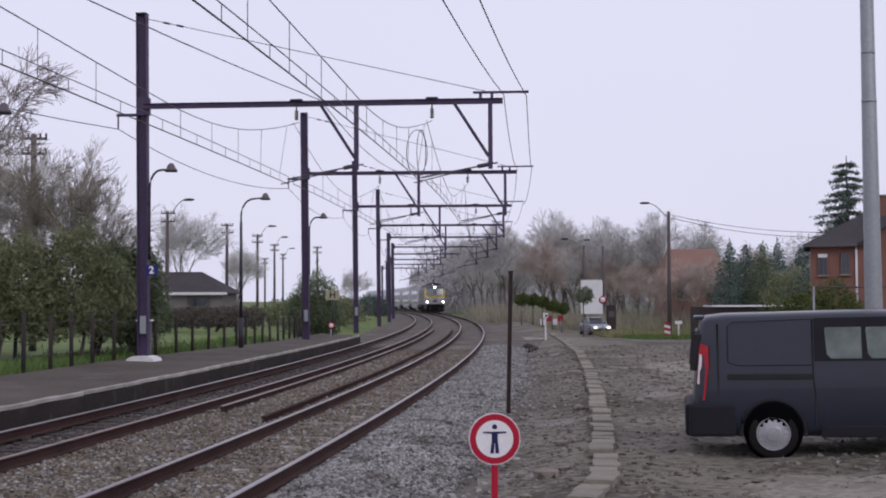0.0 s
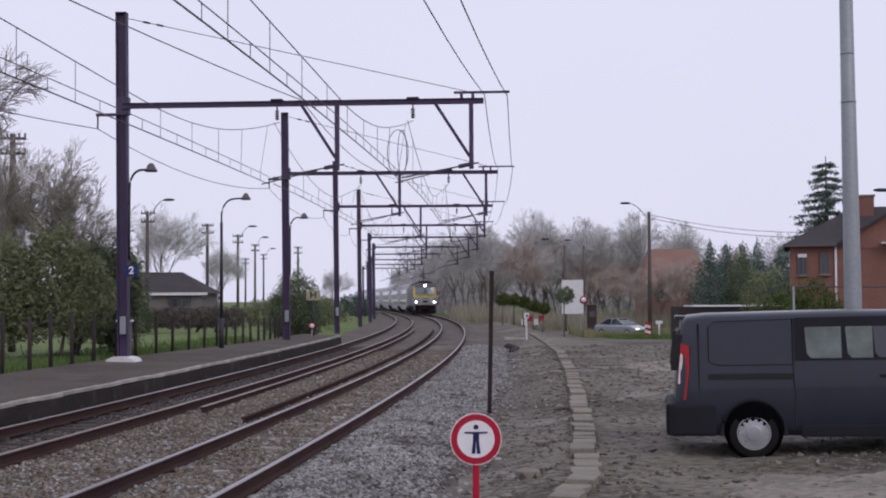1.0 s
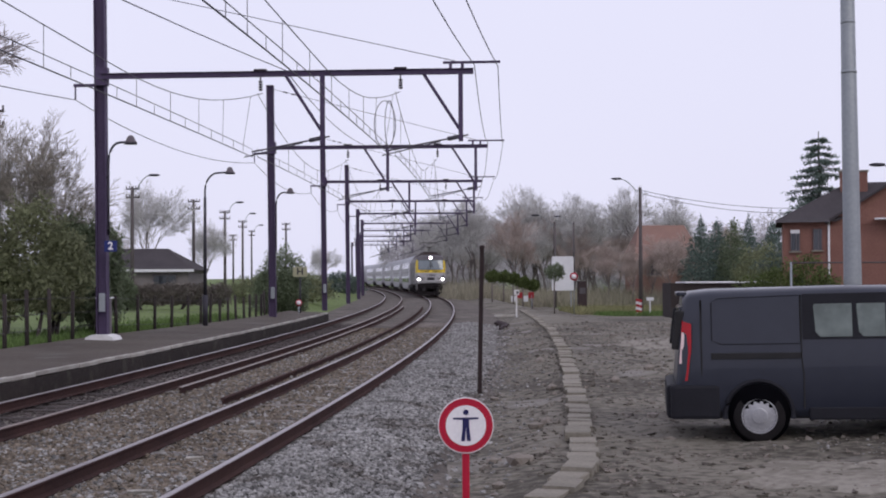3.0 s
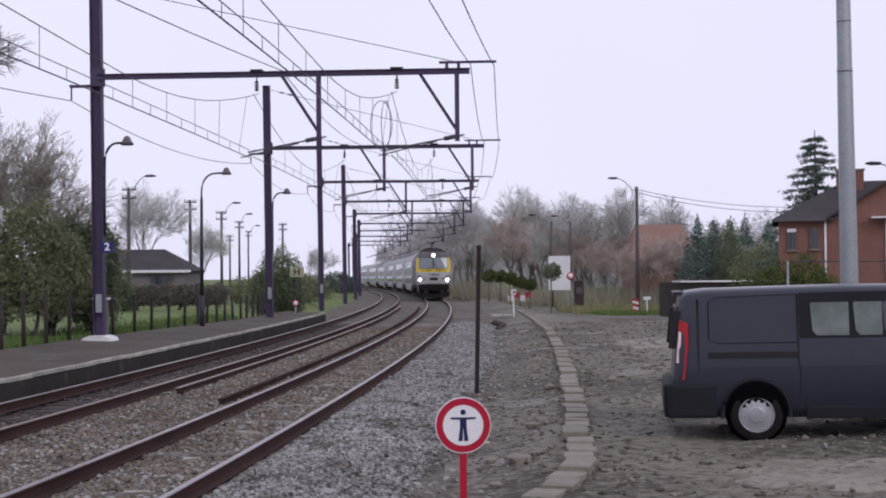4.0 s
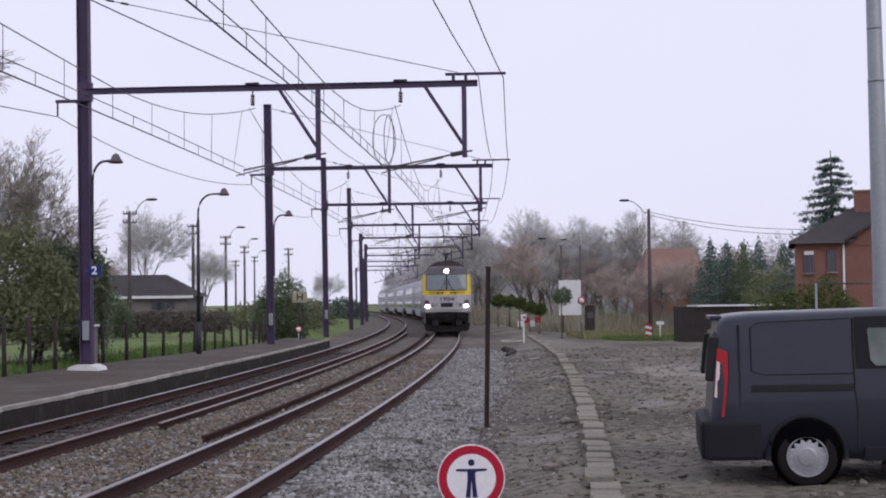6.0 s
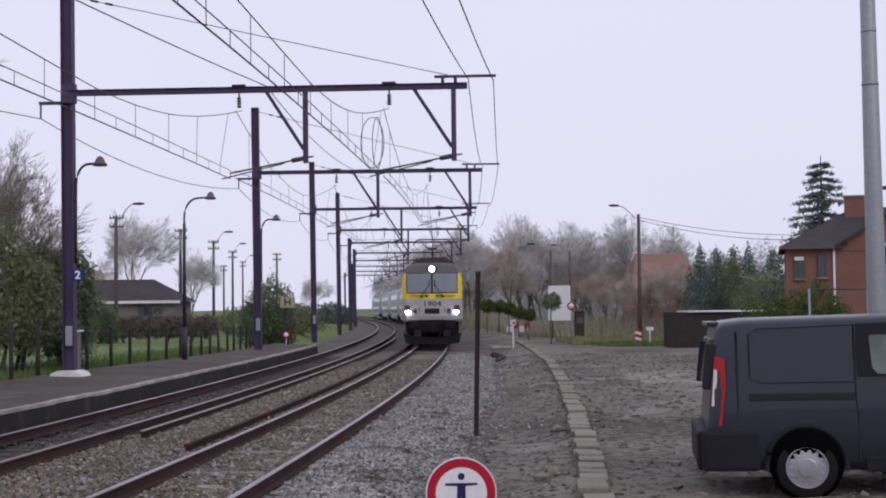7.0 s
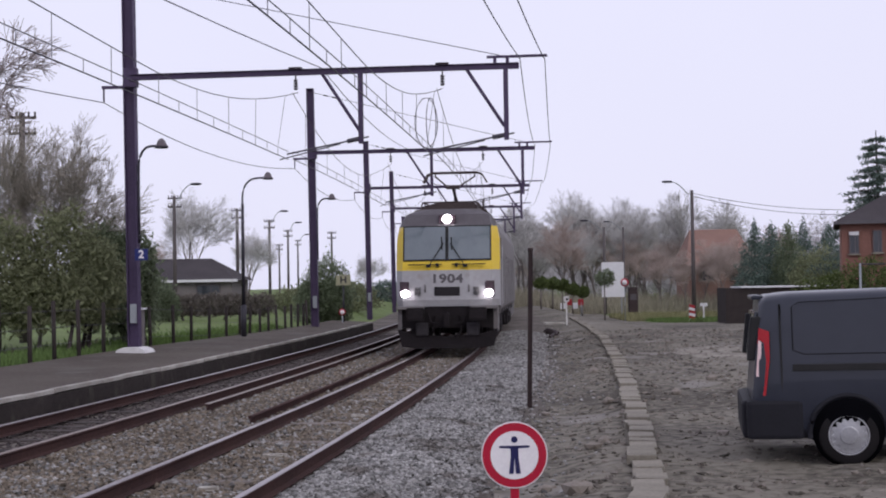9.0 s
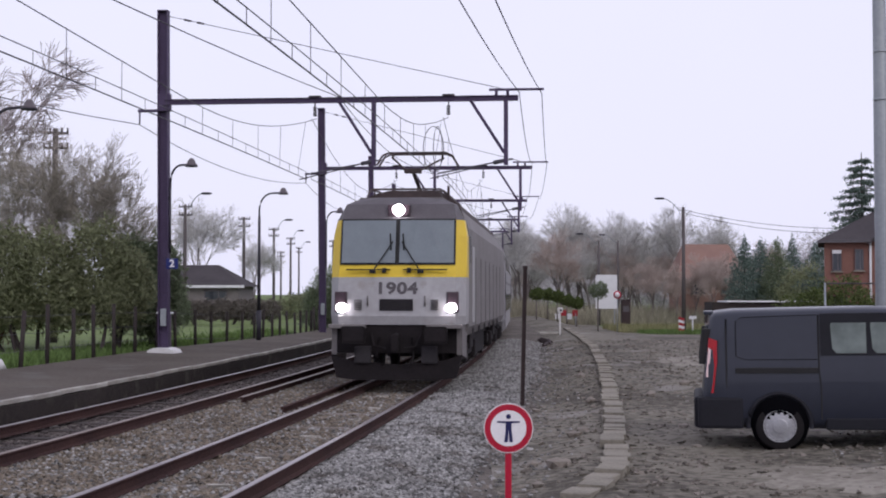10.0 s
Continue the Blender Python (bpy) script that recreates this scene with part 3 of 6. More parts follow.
    for s in (-1, 1):
        tube(bm, [(s * 0.35, half - 0.05, 0.95), (s * 0.4, half + 0.16, 0.6), (s * 0.28, half + 0.05, 0.4)], 0.03)
        tube(bm, [(s * 0.55, half - 0.05, 1.05), (s * 0.45, half + 0.2, 0.8), (s * 0.2, half + 0.2, 0.75)], 0.025)
    part("coupling", bm, M["under"], root, "sooty coupling hook and hoses")
    bm = bmesh.new()
    plate(bm, [(-1.42, 0.62), (-1.3, 0.17), (-0.9, 0.12), (0.9, 0.12), (1.3, 0.17), (1.42, 0.62), (1.0, 0.5), (0, 0.42), (-1.0, 0.5)], "y", half - 0.2, half - 0.02)
    part("snow_plough", bm, M["under"], root, "grimy snow plough")
    bm = bmesh.new()
    bx(bm, (0, 0, 0.65), (2.3, 5.2, 0.7), bevel=0.06)
    part("transformer", bm, M["under"], root)
    # roof gear
    bm = bmesh.new()
    sweep(bm, [[(x, y, z) for x, z in mirrored([(1.27, 3.78), (1.16, 4.05), (0.9, 4.30), (0.5, 4.40)])] for y in (-half + 2.4, half - 2.6)])
    part("roof_hood", bm, M["roof_brown"], root, "brown dusted roof hood")
    bm = bmesh.new()
    for s in (-1, 1):
        tube(bm, [(s * 0.85, half - 1.5, 4.15), (s * 0.8, half - 1.7, 4.36), (s * 0.78, half - 3.0, 4.40), (s * 0.78, half - 8, 4.40)], 0.025)
        for y in (half - 2.2, half - 3.0):
            rod(bm, (s * 0.78, y, 4.15), (s * 0.78, y, 4.4), 0.02)
    tube(bm, [(-0.78, half - 1.9, 4.38), (0.78, half - 1.9, 4.38)], 0.025)
    rod(bm, (-1.0, half - 1.5, 4.1), (-1.0, half - 1.5, 4.42), 0.03)
    part("roof_rail", bm, M["roof_brown"], root)
    bm = bmesh.new()
    py, pz = half - 4.3, 5.46
    bx(bm, (0, py - 0.3, 4.45), (1.2, 1.5, 0.10))
    for s in (-1, 1):
        rod(bm, (s * 0.45, py - 0.9, 4.34), (s * 0.45, py - 0.9, 4.5), 0.06)
        rod(bm, (s * 0.16, py + 1.1, 4.92), (s * 0.62, py - 0.1, pz - 0.12), 0.025)
    rod(bm, (0, py - 0.9, 4.5), (0, py + 1.15, 4.92), 0.055, 0.045)
    bx(bm, (0, py + 1.1, 4.92), (0.42, 0.14, 0.12), bevel=0.02)
    part("pantograph_arm", bm, M["roof_brown"], root, "raised dark pantograph arm")
    bm = bmesh.new()
    for dy in (-0.2, 0.2):
        tube(bm, [(-1.0, py + dy, pz - 0.32), (-0.86, py + dy, pz - 0.08), (-0.7, py + dy, pz - 0.01), (0.7, py + dy, pz - 0.01), (0.86, py + dy, pz - 0.08), (1.0, py + dy, pz - 0.32)], 0.028)
    for s in (-1, 1):
        rod(bm, (s * 0.62, py - 0.2, pz - 0.12), (s * 0.62, py + 0.2, pz - 0.12), 0.025)
        rod(bm, (s * 0.62, py, pz - 0.16), (s * 0.62, py, pz), 0.02)
    part("pantograph_head", bm, M["roof_brown"], root)
    # running number, in plain letters
    cu = bpy.data.curves.new("running_number", "FONT")
    cu.body, cu.size, cu.align_x, cu.align_y, cu.extrude = "1904", 0.40, "CENTER", "CENTER", 0.004
    cu.offset = 0.014
    cu.space_character = 1.08
    txt = bpy.data.objects.new("running_number", cu)
    me = bpy.data.meshes.new_from_object(txt)
    bpy.data.objects.remove(txt)
    me.materials.append(M["loco_dark"])
    num = new("running_number", me)
    num.parent = root
    num.matrix_basis = Matrix.Translation((0, half - 0.062, 2.09)) @ Matrix.Rotation(radians(180), 4, "Z") @ Matrix.Rotation(radians(90 - 6), 4, "X") @ Matrix.Diagonal((1.08, 0.86, 1, 1))
    num["label"] = "dark grey running number"
    # heights of the cab front: nose, waist, screen and brow
    was, now = (0.0, 1.2, 1.45, 2.42, 2.74, 3.68, 4.2, 9.0), (0.0, 1.3, 1.5, 2.34, 2.60, 3.60, 4.10, 8.9)
    for ob in root.children:
        co = [v.co for v in ob.data.vertices]
        if ob is not num and min(c.y for c in co) > half - 1.45:
            for v in ob.data.vertices:
                v.co.z = float(np.interp(v.co.z, was, now))
    return root


def coach():
    """A double-deck coach with two bands of windows, end doors and dark bogies."""
    root = holder("coach")
    tagged(root, "pale grey double-deck railway coach with dark windows", "railway coach", group="coaches of the train")
    half = 13.1
    prof = [(1.30, 0.45), (1.42, 0.6), (1.44, 2.9), (1.36, 3.45), (1.12, 4.05), (0.75, 4.38), (0.3, 4.5)]
    low = [(1.30, 0.95), (1.42, 1.02), (1.44, 2.9), (1.36, 3.45), (1.12, 4.05), (0.75, 4.38), (0.3, 4.5)]
    bm = bmesh.new()
    S = lambda y, p: [(x, y, z) for x, z in mirrored(p)]
    sweep(bm, [S(-half, low), S(-half + 4.6, low), S(-half + 4.9, prof), S(half - 4.9, prof), S(half - 4.6, low), S(half, low)])
    for f in bm.faces:
        f.material_index = 1 if f.calc_center_median().z > 3.5 and abs(f.normal.y) < 0.5 else 0
    part("body", bm, [M["coach_grey"], M["coach_roof"]], root, "pale grey body with silver roof")
    for s in (-1, 1):
        for k in range(9):
            y = -8.0 + 2.0 * k
            bm = bmesh.new()
            bx(bm, (s * 1.432, y, 1.62), (0.03, 1.55, 0.72), bevel=0.01)
            part("lower_window", bm, M["dark_glass"], root)
            bm = bmesh.new()
            bx(bm, (s * 1.385, y, 3.26), (0.03, 1.55, 0.66), Matrix.Rotation(radians(-s * 8.3), 3, "Y"), bevel=0.01)
            part("upper_window", bm, M["dark_glass"], root)
        for y in (-10.3, 10.3):
            bm = bmesh.new()
            bx(bm, (s * 1.434, y, 2.0), (0.03, 1.3, 1.95), bevel=0.01)
            bx(bm, (s * 1.445, y - 0.33, 2.3), (0.03, 0.4, 0.95), mi=1)
            bx(bm, (s * 1.445, y + 0.33, 2.3), (0.03, 0.4, 0.95), mi=1)
            part("door", bm, [M["coach_door"], M["dark_glass"]], root, "dark grey double door")
        bm = bmesh.new()
        bx(bm, (s * 1.437, 0, 2.42), (0.02, 18.4, 0.10))
        part("waist_stripe", bm, M["coach_door"], root)
        for y in (-half + 2.9, half - 2.9):
            bm = bmesh.new()
            bx(bm, (s * 1.1, y, 0.6), (0.16, 3.6, 0.3), bevel=0.04)
            for w in (-1.25, 1.25):
                bx(bm, (s * 1.15, y + w, 0.5), (0.24, 0.45, 0.4), bevel=0.05)
            part("bogie_frame", bm, M["under"], root)
            for w in (-1.25, 1.25):
                bm = bmesh.new()
                rod(bm, (s * 0.70, y + w, 0.46), (s * 0.83, y + w, 0.46), 0.46, n=20)
                part("wheel", bm, M["under"], root)
    for s in (-1, 1):
        bm = bmesh.new()
        bx(bm, (0, s * (half + 0.12), 2.3), (1.3, 0.3, 2.4), bevel=0.05)
        part("gangway", bm, M["black"], root)
    return root


LOCO = loco()
COACHES = [coach()]
for k in range(5):
    COACHES.append(copy_thing(COACHES[0], Matrix.Identity(4)))

# arc length along the line, from far to near
LINE_Y = np.arange(-40, 460, 0.5)
LINE_X = np.array([track_x(y) for y in LINE_Y])
LINE_S = np.concatenate([[0], np.cumsum(np.hypot(np.diff(LINE_X), np.diff(LINE_Y)))])


def on_line(s):
    return Vector((np.interp(s, LINE_S, LINE_X), np.interp(s, LINE_S, LINE_Y), 0))


def vehicle_pose(s, wheelbase):
    """A vehicle whose middle is at arc length s, heading towards lower s."""
    a, b = on_line(s - wheelbase / 2), on_line(s + wheelbase / 2)
    d = a - b
    return Matrix.Translation((a + b) / 2) @ Matrix.Rotation(math.atan2(-d.x, d.y), 4, "Z")


def train_front(t):
    """How far ahead the front of the locomotive stands at t seconds."""
    u = t / 10
    return 197.5 - 258.77 * u + 212.06 * u ** 2 - 227.07 * u ** 3 + 105.42 * u ** 4 - 2.5 * u ** 12
# ---- yard beside the track ----
M["van_paint"] = material("dark_slate_van_paint", (0.026, 0.029, 0.044), (0.021, 0.024, 0.037), 0.32, scale=0.8, fine=5, coat=0.25)
M["van_plastic"] = material("dark_bumper_plastic", (0.016, 0.016, 0.022), (0.011, 0.011, 0.015), 0.65, spec=0.2)
# near-black with no sheen: shade of the wheel recess put into the colour
M["well"] = material("painted_well_shade", (0.004, 0.004, 0.005), (0.003, 0.003, 0.004), 1.0, spec=0.0)
M["tyre"] = material("dusty_tyre", (0.017, 0.015, 0.016), (0.011, 0.010, 0.011), 0.9, spec=0.15)
M["hubcap"] = material("silver_hubcap", (0.40, 0.40, 0.42), (0.30, 0.30, 0.32), 0.42, 0.4)
M["tail_red"] = material("red_tail_lamp", (0.42, 0.012, 0.02), (0.34, 0.01, 0.016), 0.2)
M["tail_white"] = material("clear_tail_lamp", (0.75, 0.62, 0.62), (0.7, 0.5, 0.5), 0.2)
# opaque pane; daylight from the far-side windows is put into its pale colour
M["van_glass"] = material("daylight_toned_van_glass", (0.13, 0.16, 0.15), (0.06, 0.08, 0.072), 0.06, scale=2.5, fine=4, spec=0.7)
M["plate_white"] = material("plate_white", (0.7, 0.7, 0.68), None, 0.5)
M["bar_red"] = material("plate_red", (0.4, 0.03, 0.04), None, 0.5)
M["rusty_post"] = material("rusty_brown_post", (0.060, 0.040, 0.040), (0.036, 0.026, 0.028), 0.8, scale=2, fine=20, bump=0.3)
M["silver_car"] = material("silver_car_paint", (0.36, 0.38, 0.41), (0.32, 0.34, 0.37), 0.3, 0.4, coat=0.4)


VAN = (4.54, 17.15, -0.155, 0, -0.8, -10)


def van():
    """A long panel van; local +x is its way forward, the near side faces -y; origin on the ground under the rear axle."""
    root = holder("van", pose(*VAN))
    tagged(root, "dark slate-blue panel van with silver hubcaps on the yard", "van")
    def rake(z):
        return 0.075 * (z - 0.75)
    # length runs from -0.90 (tail) to 4.24 (nose)
    def sec(x, top, roofw, belt, low=0.30, wide=0.945):
        h = [(wide - 0.05, low), (wide, low + 0.12), (wide + 0.012, 0.78), (wide, belt), (wide - 0.045, belt + (top - belt) * 0.45), (roofw + 0.06, top - 0.085), (roofw - 0.05, top - 0.018), (roofw * 0.5, top)]
        return [(x, y, z) for y, z in mirrored(h)]
    bm = bmesh.new()
    sections = [sec(-0.84, 1.86, 0.74, 1.15, 0.34, 0.88), sec(-0.78, 1.91, 0.80, 1.16, 0.32, 0.925), sec(-0.60, 1.935, 0.82, 1.17, 0.30, 0.945), sec(1.0, 1.955, 0.83, 1.17), sec(2.3, 1.94, 0.82, 1.17), sec(2.75, 1.86, 0.78, 1.16), sec(3.45, 1.30, 0.76, 1.12, 0.30, 0.93), sec(4.0, 1.02, 0.70, 0.92, 0.30, 0.88), sec(4.22, 0.80, 0.6, 0.72, 0.32, 0.78)]
    sweep(bm, sections, smooth=True)
    for v in bm.verts:
        if v.co.x < -0.5:
            v.co.x += rake(v.co.z)
    ob = part("body", bm, M["van_paint"], root)
    for s in (-1, 1):
        for wx in (0.0, 3.12):
            # solid drum in the closed body; its black paints the arch's shade
            bm = bmesh.new()
            rod(bm, (wx, s * 0.50, 0.40), (wx, s * 0.961, 0.355), 0.385, n=36)
            part("wheel_well", bm, M["well"], root)
            bm = bmesh.new()
            pts = [(wx + 0.42 * math.cos(a), s * 0.956, 0.355 + 0.42 * math.sin(a)) for a in [radians(-8 + 196 * k / 20) for k in range(21)]]
            tube(bm, pts, 0.032, n=6)
            part("arch_lip", bm, M["van_plastic"], root)
            w = holder("wheel", Matrix.Translation((wx, s * 0.87, 0.332)) @ Matrix.Diagonal((1.064, 1.0, 1.064, 1)))
            w.parent = root
            bm = bmesh.new()
            prof = [(0.19, -0.10), (0.285, -0.108), (0.306, -0.085), (0.312, 0.0), (0.306, 0.085), (0.285, 0.108), (0.19, 0.10)]
            rows = [[(r * math.cos(a), y, r * math.sin(a)) for a in [2 * math.pi * k / 40 for k in range(40)]] for r, y in prof]
            sweep(bm, rows, smooth=True, caps=False)
            part("tyre", bm, M["tyre"], w)
            bm = bmesh.new()
            rows = [[(r * math.cos(a), s * y, r * math.sin(a)) for a in [2 * math.pi * k / 40 for k in range(40)]] for r, y in ((0.212, 0.085), (0.210, 0.105), (0.200, 0.110), (0.192, 0.098))]
            sweep(bm, rows, smooth=True, caps=True)
            part("rim", bm, M["hubcap"], w, "silver rim edge")
            bm = bmesh.new()
            teeth = [0.186 if k % 4 < 2 else 0.152 for k in range(56)]
            rows = [[(min(r, q) * math.cos(a), s * y, min(r, q) * math.sin(a)) for q, a in zip(teeth, [2 * math.pi * k / 56 for k in range(56)])] for r, y in ((0.3, 0.09), (0.3, 0.106), (0.145, 0.110), (0.10, 0.118), (0.085, 0.126), (0.02, 0.13))]
            sweep(bm, rows)
            part("hubcap", bm, M["hubcap"], w, "silver toothed hubcap")
            bm = bmesh.new()
            rod(bm, (0, s * 0.088, 0), (0, s * 0.097, 0), 0.198, n=30)
            part("rim_recess", bm, M["black"], w)
        # pressed side panel, sliding-door rail, door gaps, window band
        side = lambda z: 0.945 if z < 1.17 else 0.945 - 0.045 * (z - 1.17) / 0.35 if z < 1.52 else 0.9 - 0.012 * (z - 1.52) / 0.35
        flat = lambda z: 0.9296 - 0.0416 * (z - 1.29) / 0.578
        bm = bmesh.new()
        plate(bm, [(-0.50, 1.28), (-0.40, 1.24), (0.46, 1.24), (0.46, 1.84), (-0.44, 1.815), (-0.50, 1.77)], "y", s * 0.925, s * 0.935)
        for v in bm.verts:
            v.co.y = s * (side(v.co.z) + (0.009 if abs(v.co.y) > 0.93 else -0.03))
        part("side_panel", bm, M["van_paint"], root)
        edge = bmesh.new()
        tube(edge, [(x, s * (side(z) + 0.004), z) for x, z in [(0.46, 1.24), (-0.40, 1.24), (-0.50, 1.29), (-0.50, 1.765), (-0.44, 1.82), (0.46, 1.845)]], 0.007, n=5)
        part("panel_groove", edge, M["van_plastic"], root)
        bm = bmesh.new()
        bx(bm, (-0.02, s * 0.953, 1.09), (0.98, 0.026, 0.075), bevel=0.006)
        part("door_rail", bm, M["black"], root, "black sliding-door rail")
        bm = bmesh.new()
        tube(bm, [(0.48, s * (side(z) + 0.002), z) for z in (1.85, 1.7, 1.5, 1.2, 1.06)] + [(0.50, s * 0.958, 0.85), (0.50, s * 0.955, 0.42)], 0.009, n=5)
        part("door_gap", bm, M["black"], root)
        bm = bmesh.new()
        tube(bm, [(1.72, s * (side(z) + 0.002), z) for z in (1.83, 1.7, 1.5, 1.2, 0.9, 0.42)], 0.008, n=5)
        part("door_gap", bm, M["black"], root)
        bm = bmesh.new()
        tube(bm, [(-0.60, s * (side(z) + 0.003), z) for z in (1.80, 1.6, 1.3, 1.1, 0.72)], 0.008, n=5)
        part("door_gap", bm, M["black"], root)
        bm = bmesh.new()
        plate(bm, [(0.50, 1.29), (1.70, 1.29), (1.70, 1.868), (0.50, 1.862)], "y", 0.0, 1.0)
        for v in bm.verts:
            v.co.y = s * (flat(v.co.z) + (0.008 if v.co.y > 0.5 else -0.03))
        part("window_band", bm, M["van_plastic"], root, "black window surround")
        # see-through daylight and dark interior painted as separate pane tones
        for x0, x1, mat, tone in ((0.62, 1.04, "van_glass", "window pane toned pale for daylight seen through the van"), (1.09, 1.40, "van_glass", "window pane toned pale for daylight seen through the van"), (1.405, 1.62, "dark_glass", "window pane toned dark for the van's interior")):
            bm = bmesh.new()
            plate(bm, [(x0 + 0.07, 1.32), (x1, 1.32), (x1, 1.735), (x0 + 0.01, 1.735), (x0, 1.70), (x0 + 0.02, 1.38)], "y", 0.0, 1.0)
            for v in bm.verts:
                v.co.y = s * (flat(v.co.z) + (0.016 if v.co.y > 0.5 else -0.02))
            part("side_window", bm, M[mat], root, tone)
        bm = bmesh.new()
        plate(bm, [(1.85, 1.22), (2.75, 1.22), (2.55, 1.72), (1.85, 1.76)], "y", 0.0, 1.0)
        for v in bm.verts:
            v.co.y = s * (side(v.co.z) + (0.012 if v.co.y > 0.5 else -0.02))
        part("front_window", bm, M["dark_glass"], root)
        bm = bmesh.new()
        bx(bm, (1.55, s * 0.953, 1.08), (0.17, 0.03, 0.04), bevel=0.01)
        part("door_handle", bm, M["van_plastic"], root)
        # tall tail lamp wrapped round the corner
        bm = bmesh.new()
        plate(bm, [(-0.83, 0.78), (-0.735, 0.78), (-0.725, 1.2), (-0.745, 1.50), (-0.83, 1.54)], "y", 0.0, 1.0)
        for v in bm.verts:
            v.co.y = s * (0.955 - (0.06 if v.co.x < -0.78 else 0.0) - max(0, v.co.z - 1.17) * 0.13 - (0.0 if v.co.y > 0.5 else 0.09))
            v.co.x += rake(v.co.z)
        part("tail_lamp", bm, M["tail_red"], root, "tall red tail lamp")
        bm = bmesh.new()
        plate(bm, [(-0.825, 1.0), (-0.795, 0.99), (-0.79, 1.12), (-0.80, 1.38), (-0.825, 1.40)], "y", 0.0, 1.0)
        for v in bm.verts:
            v.co.y = s * (0.964 - (0.05 if v.co.x < -0.78 else 0.0) - max(0, v.co.z - 1.17) * 0.13 - (0.0 if v.co.y > 0.5 else 0.06))
            v.co.x += rake(v.co.z)
        part("tail_lamp_lens", bm, M["tail_white"], root, "pale clear lens")
        bm = bmesh.new()
        bx(bm, (-0.66, s * 0.905, 0.51), (0.47, 0.12, 0.44), bevel=0.045)
        part("bumper_corner", bm, M["van_plastic"], root)
        bm = bmesh.new()
        bx(bm, (1.55, s * 0.93, 0.36), (2.0, 0.06, 0.16), bevel=0.02)
        part("sill", bm, M["van_plastic"], root, "dark plastic sill")
        # rear door: dark glass and hinges
        bm = bmesh.new()
        bx(bm, (-0.855 + rake(1.46), s * 0.40, 1.46), (0.05, 0.66, 0.52), Matrix.Rotation(radians(6), 3, "Y"), bevel=0.02)
        part("rear_window", bm, M["dark_glass"], root, "dark rear door window")
        bm = bmesh.new()
        bx(bm, (-0.86 + rake(1.42), s * 0.80, 1.42), (0.09, 0.07, 0.50), Matrix.Rotation(radians(5), 3, "Y"), bevel=0.02)
        part("rear_pillar_trim", bm, M["black"], root)
    bm = bmesh.new()
    bx(bm, (-0.865, 0, 0.51), (0.13, 1.76, 0.44), bevel=0.05)
    part("rear_bumper", bm, M["van_plastic"], root, "dark plastic rear bumper")
    bm = bmesh.new()
    bx(bm, (-0.85 + rake(1.88), 0, 1.88), (0.10, 1.2, 0.05), bevel=0.015)
    part("roof_spoiler", bm, M["van_paint"], root)
    bm = bmesh.new()
    bx(bm, (1.7, 0, 0.34), (4.2, 1.5, 0.12))
    rod(bm, (0, -0.8, 0.33), (0, 0.8, 0.33), 0.05)
    part("underbody", bm, M["black"], root)
    # the long-wheelbase flanks: panels behind the front door are drawn out, wheels and arches keep their place
    for ob in root.children:
        if ob.type == "MESH" and not ob.name.startswith(("wheel_well", "arch_lip")):
            for v in ob.data.vertices:
                v.co.x = (v.co.x * 1.12 if v.co.x < 1.7 else v.co.x + 0.204) + min(0.0, v.co.x + 0.48) * 0.24
    return root


van()


def barred_sign():
    """A round prohibition sign with a red rim, on a short red post."""
    x, y = 0.47, 11.4
    root = holder("prohibition_sign", pose(x, y, ground_z(x, y), 0, 0, 2))
    tagged(root, "round red-rimmed white prohibition sign on a red post", "sign")
    c = 0.62 - ground_z(x, y)
    bm = bmesh.new()
    bx(bm, (0, 0.03, (c + 0.30) / 2 - 0.15), (0.065, 0.04, c + 0.30 + 0.0), bevel=0.008)
    part("post", bm, M["red_paint"], root, "red painted post")
    for name, r0, r1, y0, mat in (("rim_edge", 0.0, 0.252, 0.0, "sign_white"), ("rim", 0.0, 0.243, -0.004, "red_paint"), ("face", 0.0, 0.182, -0.008, "sign_white")):
        bm = bmesh.new()
        rod(bm, (0, y0 - 0.004, c), (0, y0 + 0.012, c), r1, n=48)
        for f in bm.faces:
            f.smooth = False
        part(name, bm, M[mat], root)
    bm = bmesh.new()
    yy = -0.014
    rod(bm, (0, yy, c + 0.118), (0, yy + 0.004, c + 0.118), 0.025, n=20)
    for o in ([(-0.115, 0.072), (0.115, 0.072), (0.115, 0.056), (0.03, 0.05), (0.03, -0.02), (-0.03, -0.02), (-0.03, 0.05), (-0.115, 0.056)],
              [(-0.03, -0.02), (0.0, -0.02), (-0.008, -0.14), (-0.045, -0.14)], [(0.0, -0.02), (0.03, -0.02), (0.045, -0.14), (0.008, -0.14)]):
        plate(bm, [(a, c + b) for a, b in o], "y", yy, yy + 0.003)
    for f in bm.faces:
        f.smooth = False
    part("pictogram", bm, M["navy"], root, "navy standing figure symbol")
    return root


barred_sign()


def old_post():
    x, y = 1.29, 25.3
    z = ground_z(x, y)
    root = holder("steel_post", Matrix.Translation((x, y, z)) @ Matrix.Rotation(radians(1.3), 4, "Y"))
    tagged(root, "thin rusty dark steel post standing at the track side", "post")
    bm = bmesh.new()
    for s in (-1, 1):
        bx(bm, (s * 0.034, 0, 1.4), (0.014, 0.085, 2.9))
    bx(bm, (0, 0, 1.4), (0.06, 0.014, 2.9))
    part("shaft", bm, M["rusty_post"], root)
    bm = bmesh.new()
    bx(bm, (0, 0, 2.83), (0.1, 0.1, 0.06), bevel=0.01)
    part("cap", bm, M["rusty_post"], root)


old_post()

